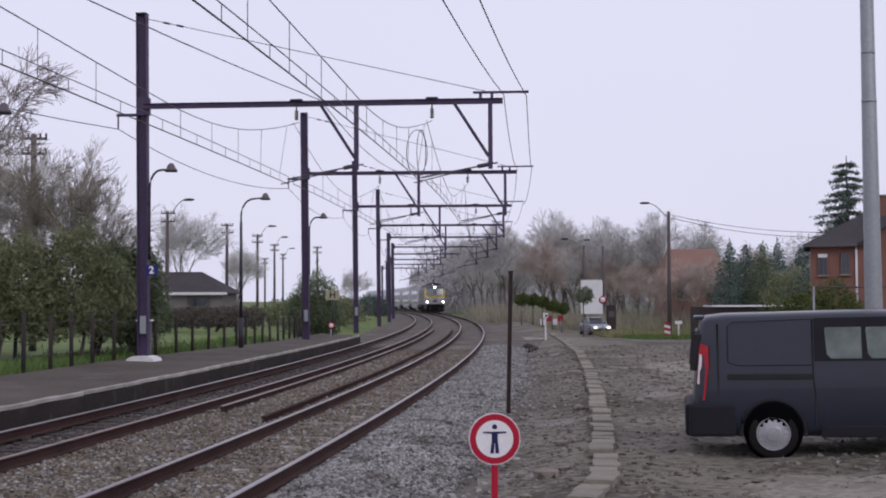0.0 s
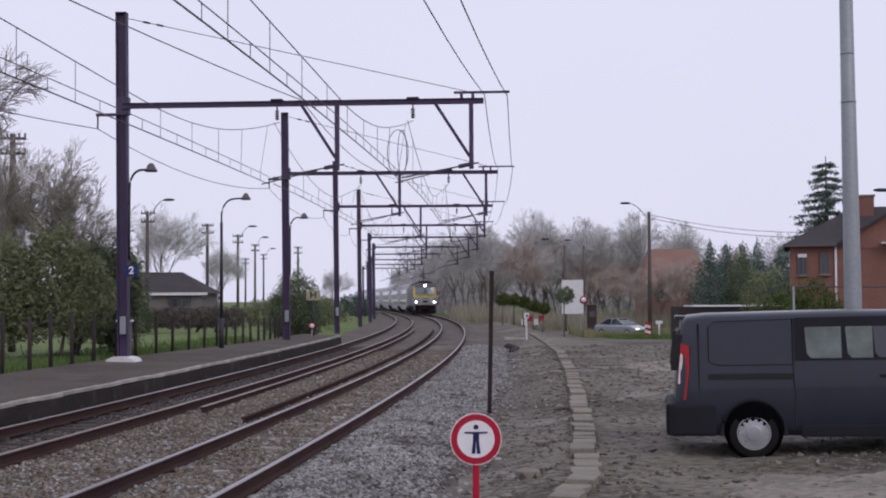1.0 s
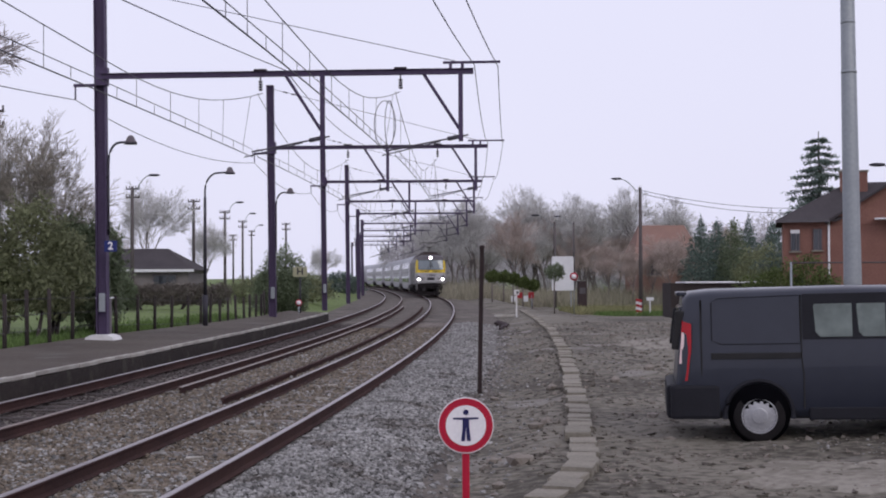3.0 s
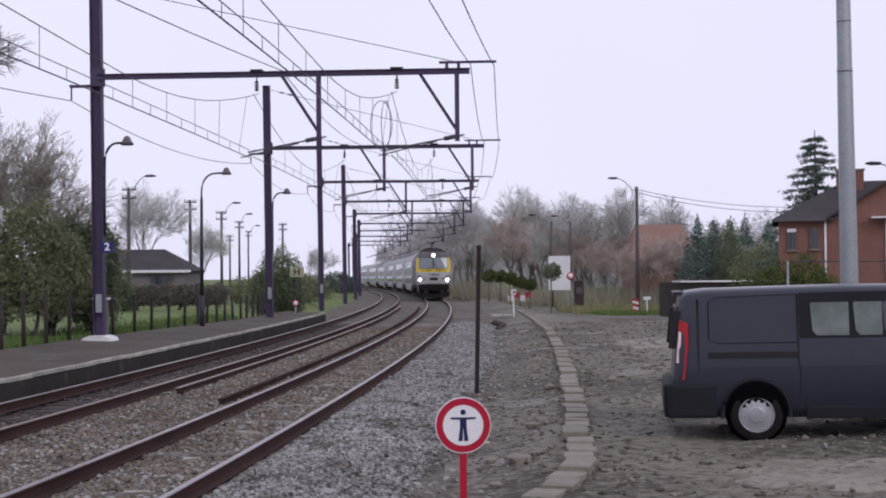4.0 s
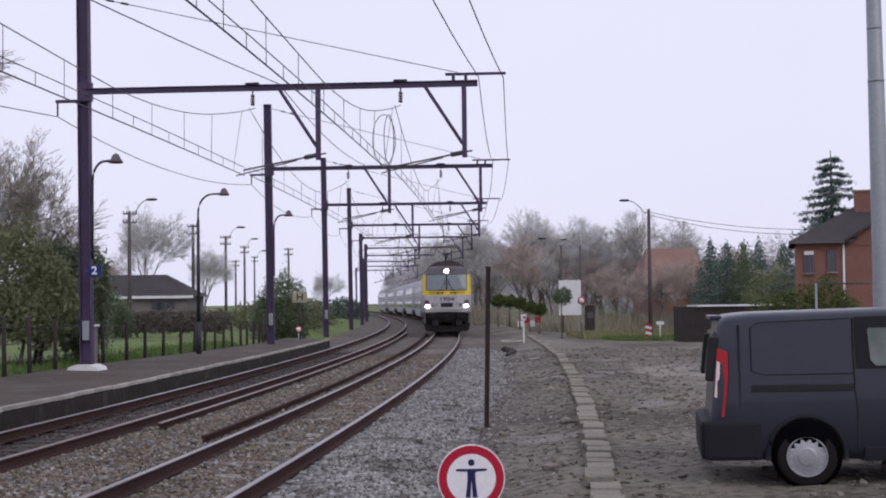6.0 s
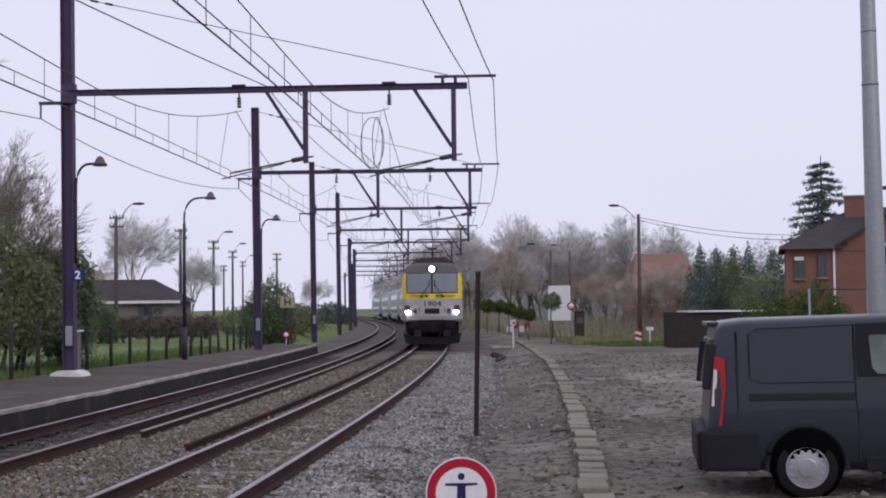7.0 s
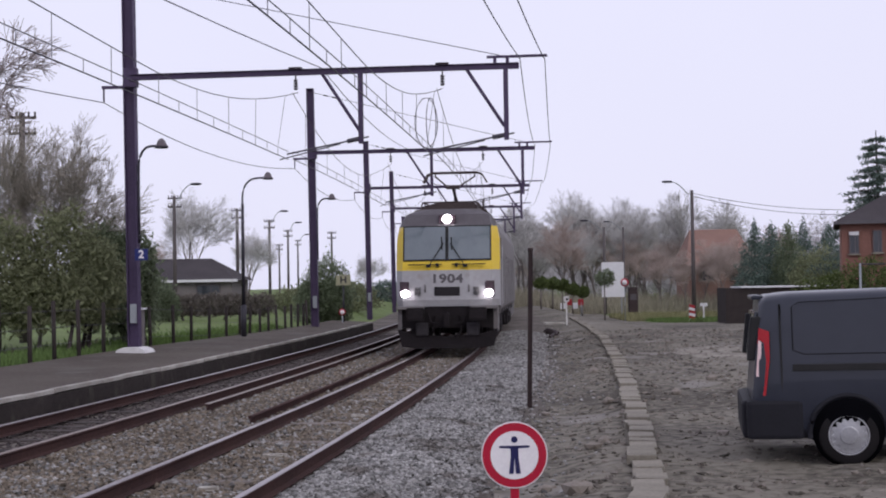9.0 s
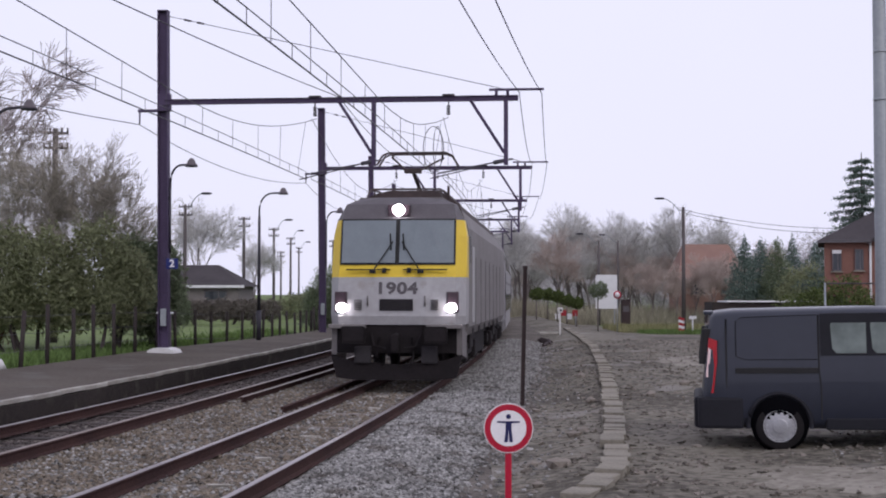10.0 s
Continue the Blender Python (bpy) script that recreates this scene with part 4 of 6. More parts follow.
TROUGH = [(1.30, 12.3), (1.54, 13.0), (1.72, 13.5), (1.87, 14.1), (2.02, 15.35), (2.58, 20.3), (3.42, 28.5), (4.32, 37.9), (5.38, 51.5), (6.07, 65.4), (6.65, 80.6)]


def cable_trough():
    """A line of loose concrete cover slabs over a cable duct."""
    root = tagged(holder("cable_trough"), "row of weathered concrete cable trough lids in the dirt", "cable trough", kind="structure")
    pts = [Vector((x, y, 0)) for x, y in TROUGH]
    acc = [0.0]
    for a, b in zip(pts, pts[1:]):
        acc.append(acc[-1] + (b - a).length)
    s = 0.0
    alike = []
    for v in range(4):
        bm = bmesh.new()
        bx(bm, (0, 0, 0), (0.33, 0.497, 0.11), bevel=0.01)
        for q in bm.verts:
            q.co += Vector((random.uniform(-1, 1), random.uniform(-1, 1), random.uniform(-0.5, 0.5))) * 0.008
        me = bpy.data.meshes.new("slab")
        bm.to_mesh(me)
        bm.free()
        me.materials.append(M["concrete"])
        alike.append(me)
    while s < acc[-1] - 0.3:
        i = max(k for k in range(len(acc) - 1) if acc[k] <= s)
        d = (pts[i + 1] - pts[i]).normalized()
        p = pts[i] + d * (s - acc[i])
        ob = new("slab", random.choice(alike))
        ob.parent = root
        side = Vector((d.y, -d.x, 0))
        q = p + side * random.gauss(0, 0.018)
        ob.matrix_basis = Matrix.Translation((q.x, q.y, ground_z(q.x, q.y) + 0.03 + random.uniform(-0.015, 0.02))) @ Matrix.Rotation(math.atan2(-d.x, d.y) + random.gauss(0, 0.018), 4, "Z") @ Matrix.Rotation(random.gauss(0, 0.018), 4, "X") @ Matrix.Rotation(random.gauss(0, 0.018), 4, "Y")
        s += 0.5


cable_trough()


def car():
    """A silver saloon; local +x is its way forward."""
    root = holder("car")
    tagged(root, "silver saloon car driving with its headlamps lit", "car")
    def sec(x, z0, z1, w, top_w):
        return [(x, y, z) for y, z in mirrored([(w - 0.06, z0), (w, z0 + 0.15), (w, min(z1, 0.8)), (top_w, z1)])]
    bm = bmesh.new()
    sweep(bm, [sec(-2.2, 0.35, 0.78, 0.76, 0.70), sec(-2.05, 0.25, 0.94, 0.84, 0.76), sec(-1.3, 0.22, 0.96, 0.87, 0.80), sec(0.9, 0.22, 0.92, 0.87, 0.80), sec(1.7, 0.22, 0.78, 0.85, 0.74), sec(2.15, 0.3, 0.62, 0.74, 0.6)])
    part("body", bm, M["silver_car"], root)
    bm = bmesh.new()
    sweep(bm, [[(x, y, z) for y, z in mirrored([(0.80, 0.9), (w, z1)])] for x, w, z1 in ((-1.75, 0.78, 0.93), (-1.0, 0.60, 1.38), (0.0, 0.60, 1.42), (0.95, 0.76, 0.95))])
    part("cabin_glass", bm, M["dark_glass"], root, "dark cabin windows")
    bm = bmesh.new()
    bx(bm, (-0.45, 0, 1.415), (1.2, 1.14, 0.035), bevel=0.01)
    for s in (-1, 1):
        rod(bm, (0.93, s * 0.77, 0.93), (0.1, s * 0.59, 1.40), 0.035)
        rod(bm, (-1.72, s * 0.77, 0.93), (-1.0, s * 0.59, 1.38), 0.045)
        rod(bm, (-0.4, s * 0.80, 0.9), (-0.4, s * 0.605, 1.4), 0.035)
    part("roof", bm, M["silver_car"], root)
    for s in (-1, 1):
        for x in (-1.35, 1.32):
            bm = bmesh.new()
            rod(bm, (x, s * 0.68, 0.31), (x, s * 0.88, 0.31), 0.31, n=20)
            w = part("wheel", bm, M["tyre"], root)
            bm = bmesh.new()
            rod(bm, (x, s * 0.86, 0.31), (x, s * 0.89, 0.31), 0.19, n=16)
            part("rim", bm, M["hubcap"], w)
        bm = bmesh.new()
        bx(bm, (2.08, s * 0.55, 0.62), (0.16, 0.28, 0.14), bevel=0.03)
        part("headlamp", bm, M["car_lamp"], root, "lit headlamp")
    bm = bmesh.new()
    bx(bm, (2.12, 0, 0.42), (0.16, 1.4, 0.2), bevel=0.04)
    part("front_bumper", bm, M["van_plastic"], root)
    return root


M["car_lamp"] = material("lit_car_lamp", (0.9, 0.9, 0.9), None, 0.3, emit=(1, 0.97, 0.92), emit_strength=2.0)
CAR = car()
# ---- street furniture ----
M["pole_wood"] = material("grey_weathered_pole", (0.12, 0.105, 0.105), (0.08, 0.068, 0.07), 0.85, scale=1.5, fine=16)
M["lamp_post"] = material("dark_lamp_post", (0.045, 0.042, 0.055), (0.03, 0.028, 0.04), 0.5)
M["lamp_glass"] = material("milky_lamp_glass", (0.13, 0.11, 0.125), (0.09, 0.075, 0.085), 0.3)
M["blue"] = material("blue_sign_enamel", (0.02, 0.03, 0.16), (0.015, 0.022, 0.12), 0.4)
M["cream"] = material("cream_sign_board", (0.36, 0.35, 0.23), (0.30, 0.29, 0.19), 0.5)
M["fence_post"] = material("dark_wood_post", (0.045, 0.036, 0.034), (0.028, 0.022, 0.022), 0.9, random_shade=0.25)
M["brick"] = material("red_brick", (0.235, 0.118, 0.094), (0.175, 0.085, 0.068), 0.85, scale=0.7, fine=9)
# brick of the far house, greyed to paint in the haze before it
M["brick_pale"] = material("haze_greyed_brick", (0.30, 0.19, 0.155), (0.24, 0.15, 0.12), 0.85, scale=0.5, fine=7)
M["slate"] = material("dark_roof_tiles", (0.070, 0.062, 0.066), (0.05, 0.044, 0.048), 0.85, scale=0.8, fine=9, spec=0.15)
# roof tiles of the far house, their red muted by painted haze
M["tile_red"] = material("haze_muted_red_tiles", (0.25, 0.15, 0.12), (0.20, 0.12, 0.10), 0.8, scale=0.8, fine=9)
M["grey_wall"] = material("grey_rendered_wall", (0.20, 0.18, 0.18), (0.15, 0.135, 0.135), 0.9)
M["white_trim"] = material("white_trim", (0.72, 0.72, 0.74), (0.62, 0.62, 0.64), 0.6)
M["bark"] = material("grey_brown_bark", (0.22, 0.19, 0.185), (0.14, 0.12, 0.115), 0.95, scale=2, fine=14)
# grey and reddish twigs paler than bark; air haze is put into both colours
M["twig"] = material("haze_pale_twigs", (0.52, 0.51, 0.50), (0.42, 0.41, 0.40), 0.95, scale=0.5, fine=4)
M["twig_red"] = material("haze_pale_red_twigs", (0.46, 0.385, 0.35), (0.37, 0.305, 0.275), 0.95, scale=0.5, fine=4)
M["dark_twig"] = material("brown_shrub_twigs", (0.36, 0.33, 0.29), (0.26, 0.235, 0.20), 0.95, scale=0.5, fine=4)
M["brush"] = island_shade(material("leafless_undergrowth", (0.34, 0.315, 0.24), (0.26, 0.24, 0.18), 0.95, scale=0.3, fine=3), 0.65, 1.25)
M["birch"] = material("birch_twigs", (0.36, 0.31, 0.31), (0.26, 0.22, 0.22), 0.95, scale=0.5, fine=4)
M["leaf_dark"] = island_shade(material("dark_evergreen_leaf", (0.225, 0.27, 0.175), (0.17, 0.20, 0.13), 0.9, scale=0.8, fine=5, spec=0.1), 0.65, 1.3, 0.6)
# olive lightened past real foliage, so the colour itself carries some haze
M["leaf_olive"] = island_shade(material("haze_pale_olive_leaf", (0.30, 0.32, 0.195), (0.22, 0.235, 0.14), 0.9, scale=0.8, fine=5, spec=0.1), 0.65, 1.3, 0.6)
M["leaf_green"] = island_shade(material("fresh_green_leaf", (0.105, 0.135, 0.042), (0.07, 0.095, 0.03), 0.75, scale=0.8, fine=5), 0.55, 1.5, 0.35)
M["leaf_teal"] = island_shade(material("blue_green_needle", (0.15, 0.20, 0.172), (0.115, 0.155, 0.135), 0.85, scale=0.8, fine=5), 0.55, 1.5, 0.3)
M["leaf_rust"] = island_shade(material("rusty_dead_leaf", (0.17, 0.085, 0.045), (0.12, 0.06, 0.034), 0.85, scale=0.8, fine=5), 0.6, 1.4)
M["straw"] = island_shade(material("dry_grass_blade", (0.28, 0.265, 0.14), (0.20, 0.20, 0.10), 0.95), 0.6, 1.3)
M["grass_blade"] = island_shade(material("green_grass_blade", (0.12, 0.185, 0.055), (0.085, 0.135, 0.04), 0.9), 0.6, 1.4)


def platform_lamp(x, y, z, turn, height=6.0, reach=0.85):
    """A swan-neck platform lamp with a bell-shaped head."""
    root = holder("platform_lamp", pose(x, y, z, 0, 0, turn))
    tagged(root, "dark swan-neck platform lamp with a bell head", "lamp post", group="platform lamps")
    bm = bmesh.new()
    rod(bm, (0, 0, 0), (0, 0, 1.1), 0.095, n=12)
    rod(bm, (0, 0, 1.1), (0, 0, height - 0.9), 0.065, 0.05, n=12)
    part("pole", bm, M["lamp_post"], root)
    lamp_neck(root, height, reach)
    return root


def lamp_neck(root, height, reach, start=0.9):
    bm = bmesh.new()
    pts = [(0, 0, height - start)] + [(reach * 0.55 * (1 - math.cos(a)), 0, height - start * 0.75 + start * 0.7 * math.sin(a)) for a in [radians(15 * k) for k in range(7)]] + [(reach, 0, height - 0.02)]
    tube(bm, pts, 0.033, n=8)
    part("swan_neck", bm, M["lamp_post"], root)
    bm = bmesh.new()
    rows = [[(reach + 0.03 + r * math.cos(a), r * math.sin(a), height + z) for a in [2 * math.pi * k / 20 for k in range(20)]] for r, z in ((0.175, -0.06), (0.175, -0.03), (0.135, 0.01), (0.105, 0.09), (0.07, 0.14), (0.025, 0.165))]
    sweep(bm, rows, smooth=True)
    part("lamp_head", bm, M["lamp_glass"], root, "pinkish grey bell-shaped lamp head")
    bm = bmesh.new()
    rod(bm, (reach + 0.03, 0, height - 0.09), (reach + 0.03, 0, height - 0.05), 0.18, n=20)
    part("lamp_rim", bm, M["lamp_post"], root)


platform_lamp(-7.29, 47.0, 0.26, 0, 5.45)
near_lamp = platform_lamp(-10.62, 28.0, 0.28, 0, 5.95)
bmx = bmesh.new()
rod(bmx, (0, 0, -0.02), (0, 0, 0.22), 0.42, 0.3, n=20)
part("plinth", bmx, M["white_paint"], near_lamp, "white painted concrete plinth")
for yy, h in ((36.0, 5.75), (57.0, 5.65)):
    p = beside(yy, mo(yy) + 0.15, 0)
    r = holder("mast_lamp", Matrix.Translation(p))
    tagged(r, "swan-neck lamp bracketed to a catenary mast", "lamp", group="platform lamps")
    lamp_neck(r, h, 0.58, 0.75)
    bm = bmesh.new()
    rod(bm, (0, 0, h - 2.6), (0, 0, h - 0.72), 0.03)
    bx(bm, (-0.03, 0, h - 1.0), (0.08, 0.1, 0.08))
    bx(bm, (-0.03, 0, h - 2.4), (0.08, 0.1, 0.08))
    part("bracket", bm, M["lamp_post"], r)


def sign_board(name, label, x, y, z, w, h, mat, text="", text_mat=None, post=0.0):
    root = holder(name, pose(x, y, z))
    tagged(root, label, "sign")
    bm = bmesh.new()
    bx(bm, (0, 0, 0), (w, 0.04, h), bevel=0.008)
    part("board", bm, M[mat], root)
    if text:
        cu = bpy.data.curves.new("letter", "FONT")
        cu.body, cu.size, cu.align_x, cu.align_y, cu.extrude, cu.offset = text, h * 0.95, "CENTER", "CENTER", 0.003, 0.008
        txt = bpy.data.objects.new("letter", cu)
        me = bpy.data.meshes.new_from_object(txt)
        bpy.data.objects.remove(txt)
        me.materials.append(M[text_mat])
        n = new("letter", me)
        n.parent = root
        n.matrix_basis = Matrix.Translation((0, -0.025, 0)) @ Matrix.Rotation(radians(90), 4, "X")
    if post:
        bm = bmesh.new()
        rod(bm, (0, 0.06, -post), (0, 0.06, h * 0.4), 0.035)
        part("post", bm, M["lamp_post"], root)
    return root


sign_board("platform_number_sign", "small blue enamel platform sign with white figure", -8.14, 35.9, 2.83, 0.34, 0.30, "blue", "2", "sign_white")
bmx = bmesh.new()
bx(bmx, (-8.36, 35.95, 2.83), (0.12, 0.05, 0.05))
tagged(part("sign_bracket", bmx, M["steel"]), "short dark steel bracket beside a mast", "bracket")
sign_board("stop_board", "cream board with black letter H on a post", -5.35, 64.0, 2.22, 0.68, 0.48, "cream", "H", "lamp_post", 2.3)


def round_sign(x, y, z, r, label):
    root = holder("round_sign", pose(x, y, ground_z(x, y)))
    tagged(root, label, "sign")
    g = z - ground_z(x, y)
    bm = bmesh.new()
    rod(bm, (0, 0.03, 0), (0, 0.03, g), 0.03)
    part("post", bm, M["galv"], root)
    bm = bmesh.new()
    rod(bm, (0, 0, g), (0, 0.02, g), r, n=20)
    part("rim", bm, M["red_paint"], root)
    bm = bmesh.new()
    rod(bm, (0, -0.008, g), (0, 0.004, g), r * 0.66, n=20)
    part("face", bm, M["sign_white"], root)


round_sign(-5.35, 63.2, 0.75, 0.16, "small red-rimmed white round sign by the platform end")


def utility_pole(x, y, top, lamp=0.0, arms=2, wide=0.9):
    z = ground_z(x, y)
    root = holder("utility_pole", pose(x, y, z, 0, 0, random.uniform(-12, 12)))
    tagged(root, "grey utility pole with short insulator cross-arms" + (" and street lamp" if lamp else ""), "utility pole", group="utility poles along the road")
    h = top - z
    bm = bmesh.new()
    rod(bm, (0, 0, 0), (0, 0, h), 0.14, 0.10, n=10)
    part("pole", bm, M["pole_wood"], root)
    for k in range(arms):
        bm = bmesh.new()
        zz = h - 0.15 - 0.55 * k
        bx(bm, (0, 0.12, zz), (wide, 0.08, 0.09))
        for s in (-1, -0.5, 0.5, 1):
            rod(bm, (s * wide * 0.46, 0.12, zz), (s * wide * 0.46, 0.12, zz + 0.2), 0.035)
        part("cross_arm", bm, M["pole_wood"], root)
    if lamp:
        street_arm(root, h - 0.3, lamp, 1.0)
    return root


def street_arm(root, z, reach, rise):
    bm = bmesh.new()
    pts = [(0, 0, z)] + [(reach * (0.15 + 0.6 * (k / 6)), 0, z + rise * math.sin(k / 6 * math.pi / 2)) for k in range(7)]
    tube(bm, pts, 0.035, n=6)
    part("lamp_arm", bm, M["galv"], root)
    bm = bmesh.new()
    s = 1 if reach > 0 else -1
    rows = [[(reach * 0.72 + s * u, w * math.cos(a), z + rise + 0.03 + h * math.sin(a)) for a in [2 * math.pi * k / 10 for k in range(10)]] for u, w, h in ((0, 0.05, 0.05), (0.1, 0.13, 0.08), (0.5, 0.16, 0.09), (0.72, 0.06, 0.04))]
    sweep(bm, rows, smooth=True)
    part("lamp_head", bm, M["lamp_post"], root, "dark cobra-head street lamp")


for x, y, top, lamp in ((-14.82, 47, 8.05, 0), (-18.09, 87, 7.9, 1.5), (-16.22, 100, 7.8, 0), (-16.1, 116, 7.75, 1.3), (-17.7, 141, 7.95, 1.0), (-13.35, 143, 7.75, 0), (-22.5, 170, 7.4, 0), (-22.2, 187, 8.5, 1.4)):
    utility_pole(x, y, top, lamp)


def street_lamp(x, y, top, reach, label="wooden pole street lamp with a cobra head"):
    z = ground_z(x, y)
    root = holder("street_lamp", pose(x, y, z))
    tagged(root, label, "street lamp", group="street lamps")
    bm = bmesh.new()
    rod(bm, (0, 0, 0), (0, 0, top - z), 0.16, 0.11, n=10)
    part("pole", bm, M["pole_wood"], root)
    street_arm(root, top - z - 0.25, reach, 0.85)
    return root


street_lamp(16.5, 96, 8.3, -1.9)
street_lamp(22.7, 60, 6.3, -1.6)
street_lamp(13.4, 125, 7.0, -2.0)
street_lamp(18.2, 150, 8.0, -2.0)


def tall_mast():
    x, y = 11.45, 34.0
    root = holder("tall_mast", pose(x, y, ground_z(x, y), 0, -0.4, 0))
    tagged(root, "tall pale grey galvanised tubular mast behind the yard", "mast")
    bm = bmesh.new()
    rows = [[(r * math.cos(a), r * math.sin(a), z) for a in [2 * math.pi * k / 24 for k in range(24)]] for r, z in ((0.235, 0), (0.228, 2), (0.195, 7.3), (0.19, 7.32), (0.16, 13), (0.12, 18))]
    sweep(bm, rows, smooth=True)
    part("shaft", bm, M["galv"], root)
    for z, r in ((7.3, 0.2), (8.6, 0.185)):
        bm = bmesh.new()
        rod(bm, (0, 0, z - 0.04), (0, 0, z + 0.04), r, n=24)
        part("collar", bm, M["galv"], root)
    bm = bmesh.new()
    rod(bm, (0, 0, 0), (0, 0, 0.06), 0.36, n=24)
    part("foot_flange", bm, M["galv"], root)


tall_mast()


def fence(pts, name_label, height):
    root = tagged(holder("fence"), name_label, "fence")
    posts = []
    for x, y in pts:
        z = ground_z(x, y)
        bm = bmesh.new()
        h = height + random.uniform(-0.12, 0.12)
        tip = Vector((random.gauss(0, 0.03), random.gauss(0, 0.03), h))
        rod(bm, (0, 0, -0.1), tip, 0.058, 0.052, n=7)
        p = part("post", bm, M["fence_post"], root)
        p.matrix_basis = Matrix.Translation((x, y, z))
        posts.append(Vector((x, y, z)))
    for k in range(3):
        bm = bmesh.new()
        tube(bm, [p + Vector((0, -0.05, height * (0.35 + 0.27 * k))) for p in posts], 0.006, n=4)
        part("wire_strand", bm, M["wire"], root)


def fence_line(y):
    return beside(y, -9.05 + 1.45 * smooth(34, 58, y))


pts, y = [], 20.0
while y < 63:
    q = fence_line(y)
    pts.append((q.x, q.y))
    y += random.uniform(1.3, 1.9) if y < 48 else random.uniform(1.0, 1.4)
fence(pts, "row of dark wooden fence posts with wire behind the platform", 1.5)


def cabinet_post():
    x, y = -9.0, 39.0
    z = ground_z(x, y)
    root = holder("relay_cabinet", pose(x, y, z))
    tagged(root, "narrow grey-green relay cabinet with a pale lid", "cabinet")
    bm = bmesh.new()
    bx(bm, (0, 0, 0.72), (0.34, 0.3, 1.4), bevel=0.015)
    part("body", bm, M["grey_wall"], root)
    bm = bmesh.new()
    bx(bm, (0, 0, 1.45), (0.46, 0.4, 0.05), bevel=0.01)
    part("lid", bm, M["white_trim"], root, "pale lid")


cabinet_post()


# ---- plants ----
def leaf_mesh(name, centres, normals, size, mat, parent=None, stretch=1.5):
    """Many small loose leaves as one mesh."""
    n = len(centres)
    rng = np.random.default_rng(n)
    u = rng.normal(size=(n, 3))
    u /= np.linalg.norm(u, axis=1)[:, None]
    w = np.cross(u, normals + rng.normal(size=(n, 3)) * 0.7)
    w /= np.linalg.norm(w, axis=1)[:, None] + 1e-9
    s = size * rng.uniform(0.6, 1.4, n)[:, None]
    a, b = u * s * stretch, w * s
    bend = np.cross(a, b)
    bend /= np.linalg.norm(bend, axis=1)[:, None] + 1e-9
    v = np.stack([centres - a, centres + b * 0.55 + bend * s * 0.2, centres + a, centres - b * 0.55 + bend * s * 0.2], 1).reshape(-1, 3)
    f = np.arange(4 * n).reshape(-1, 4)
    me = bpy.data.meshes.new(name)
    me.from_pydata(v.tolist(), [], f.tolist())
    me.materials.append(mat)
    ob = new(name, me)
    if parent:
        ob.parent = parent
    return ob


def clump_points(rng, lobes, count, depth=0.35):
    """Points near the skin of several ragged lobes (centre, radii)."""
    vol = np.array([r[0] * r[1] + r[1] * r[2] + r[0] * r[2] for _, r in lobes])
    pick = rng.choice(len(lobes), count, p=vol / vol.sum())
    d = rng.normal(size=(count, 3))
    d /= np.linalg.norm(d, axis=1)[:, None]
    c, r = np.array([l[0] for l in lobes])[pick], np.array([l[1] for l in lobes])[pick]
    k = 1 - depth * rng.random(count) ** 1.5 + 0.10 * rng.normal(size=count)
    k *= 1 + 0.16 * np.sin(d[:, 0] * 7 + pick) * np.cos(d[:, 2] * 6 + pick * 2.1)
    return c + d * r * k[:, None], d


def shrub(name, label, category, x, y, lobes, count, size, mat, stems=6, group="", seed=1, stem_mat="fence_post"):
    rng = np.random.default_rng(seed)
    root = holder(name, pose(x, y, ground_z(x, y)))
    tagged(root, label, category, group)
    p, d = clump_points(rng, lobes, count)
    keep = p[:, 2] > 0.03
    leaf_mesh("foliage", p[keep], d[keep], size, M[mat], root)
    for k in range(stems):
        bm = bmesh.new()
        c, r = lobes[int(rng.integers(len(lobes)))]
        base = Vector((c[0] * 0.8 + rng.normal() * 0.25 * r[0], c[1] * 0.8 + rng.normal() * 0.2, -0.05))
        mid = base.lerp(Vector(c), 0.5) + Vector((rng.normal() * 0.1, rng.normal() * 0.1, 0))
        tube(bm, [base, mid, Vector(c)], [0.07, 0.05, 0.03], n=6)
        part("stem", bm, M[stem_mat], root)
    return root


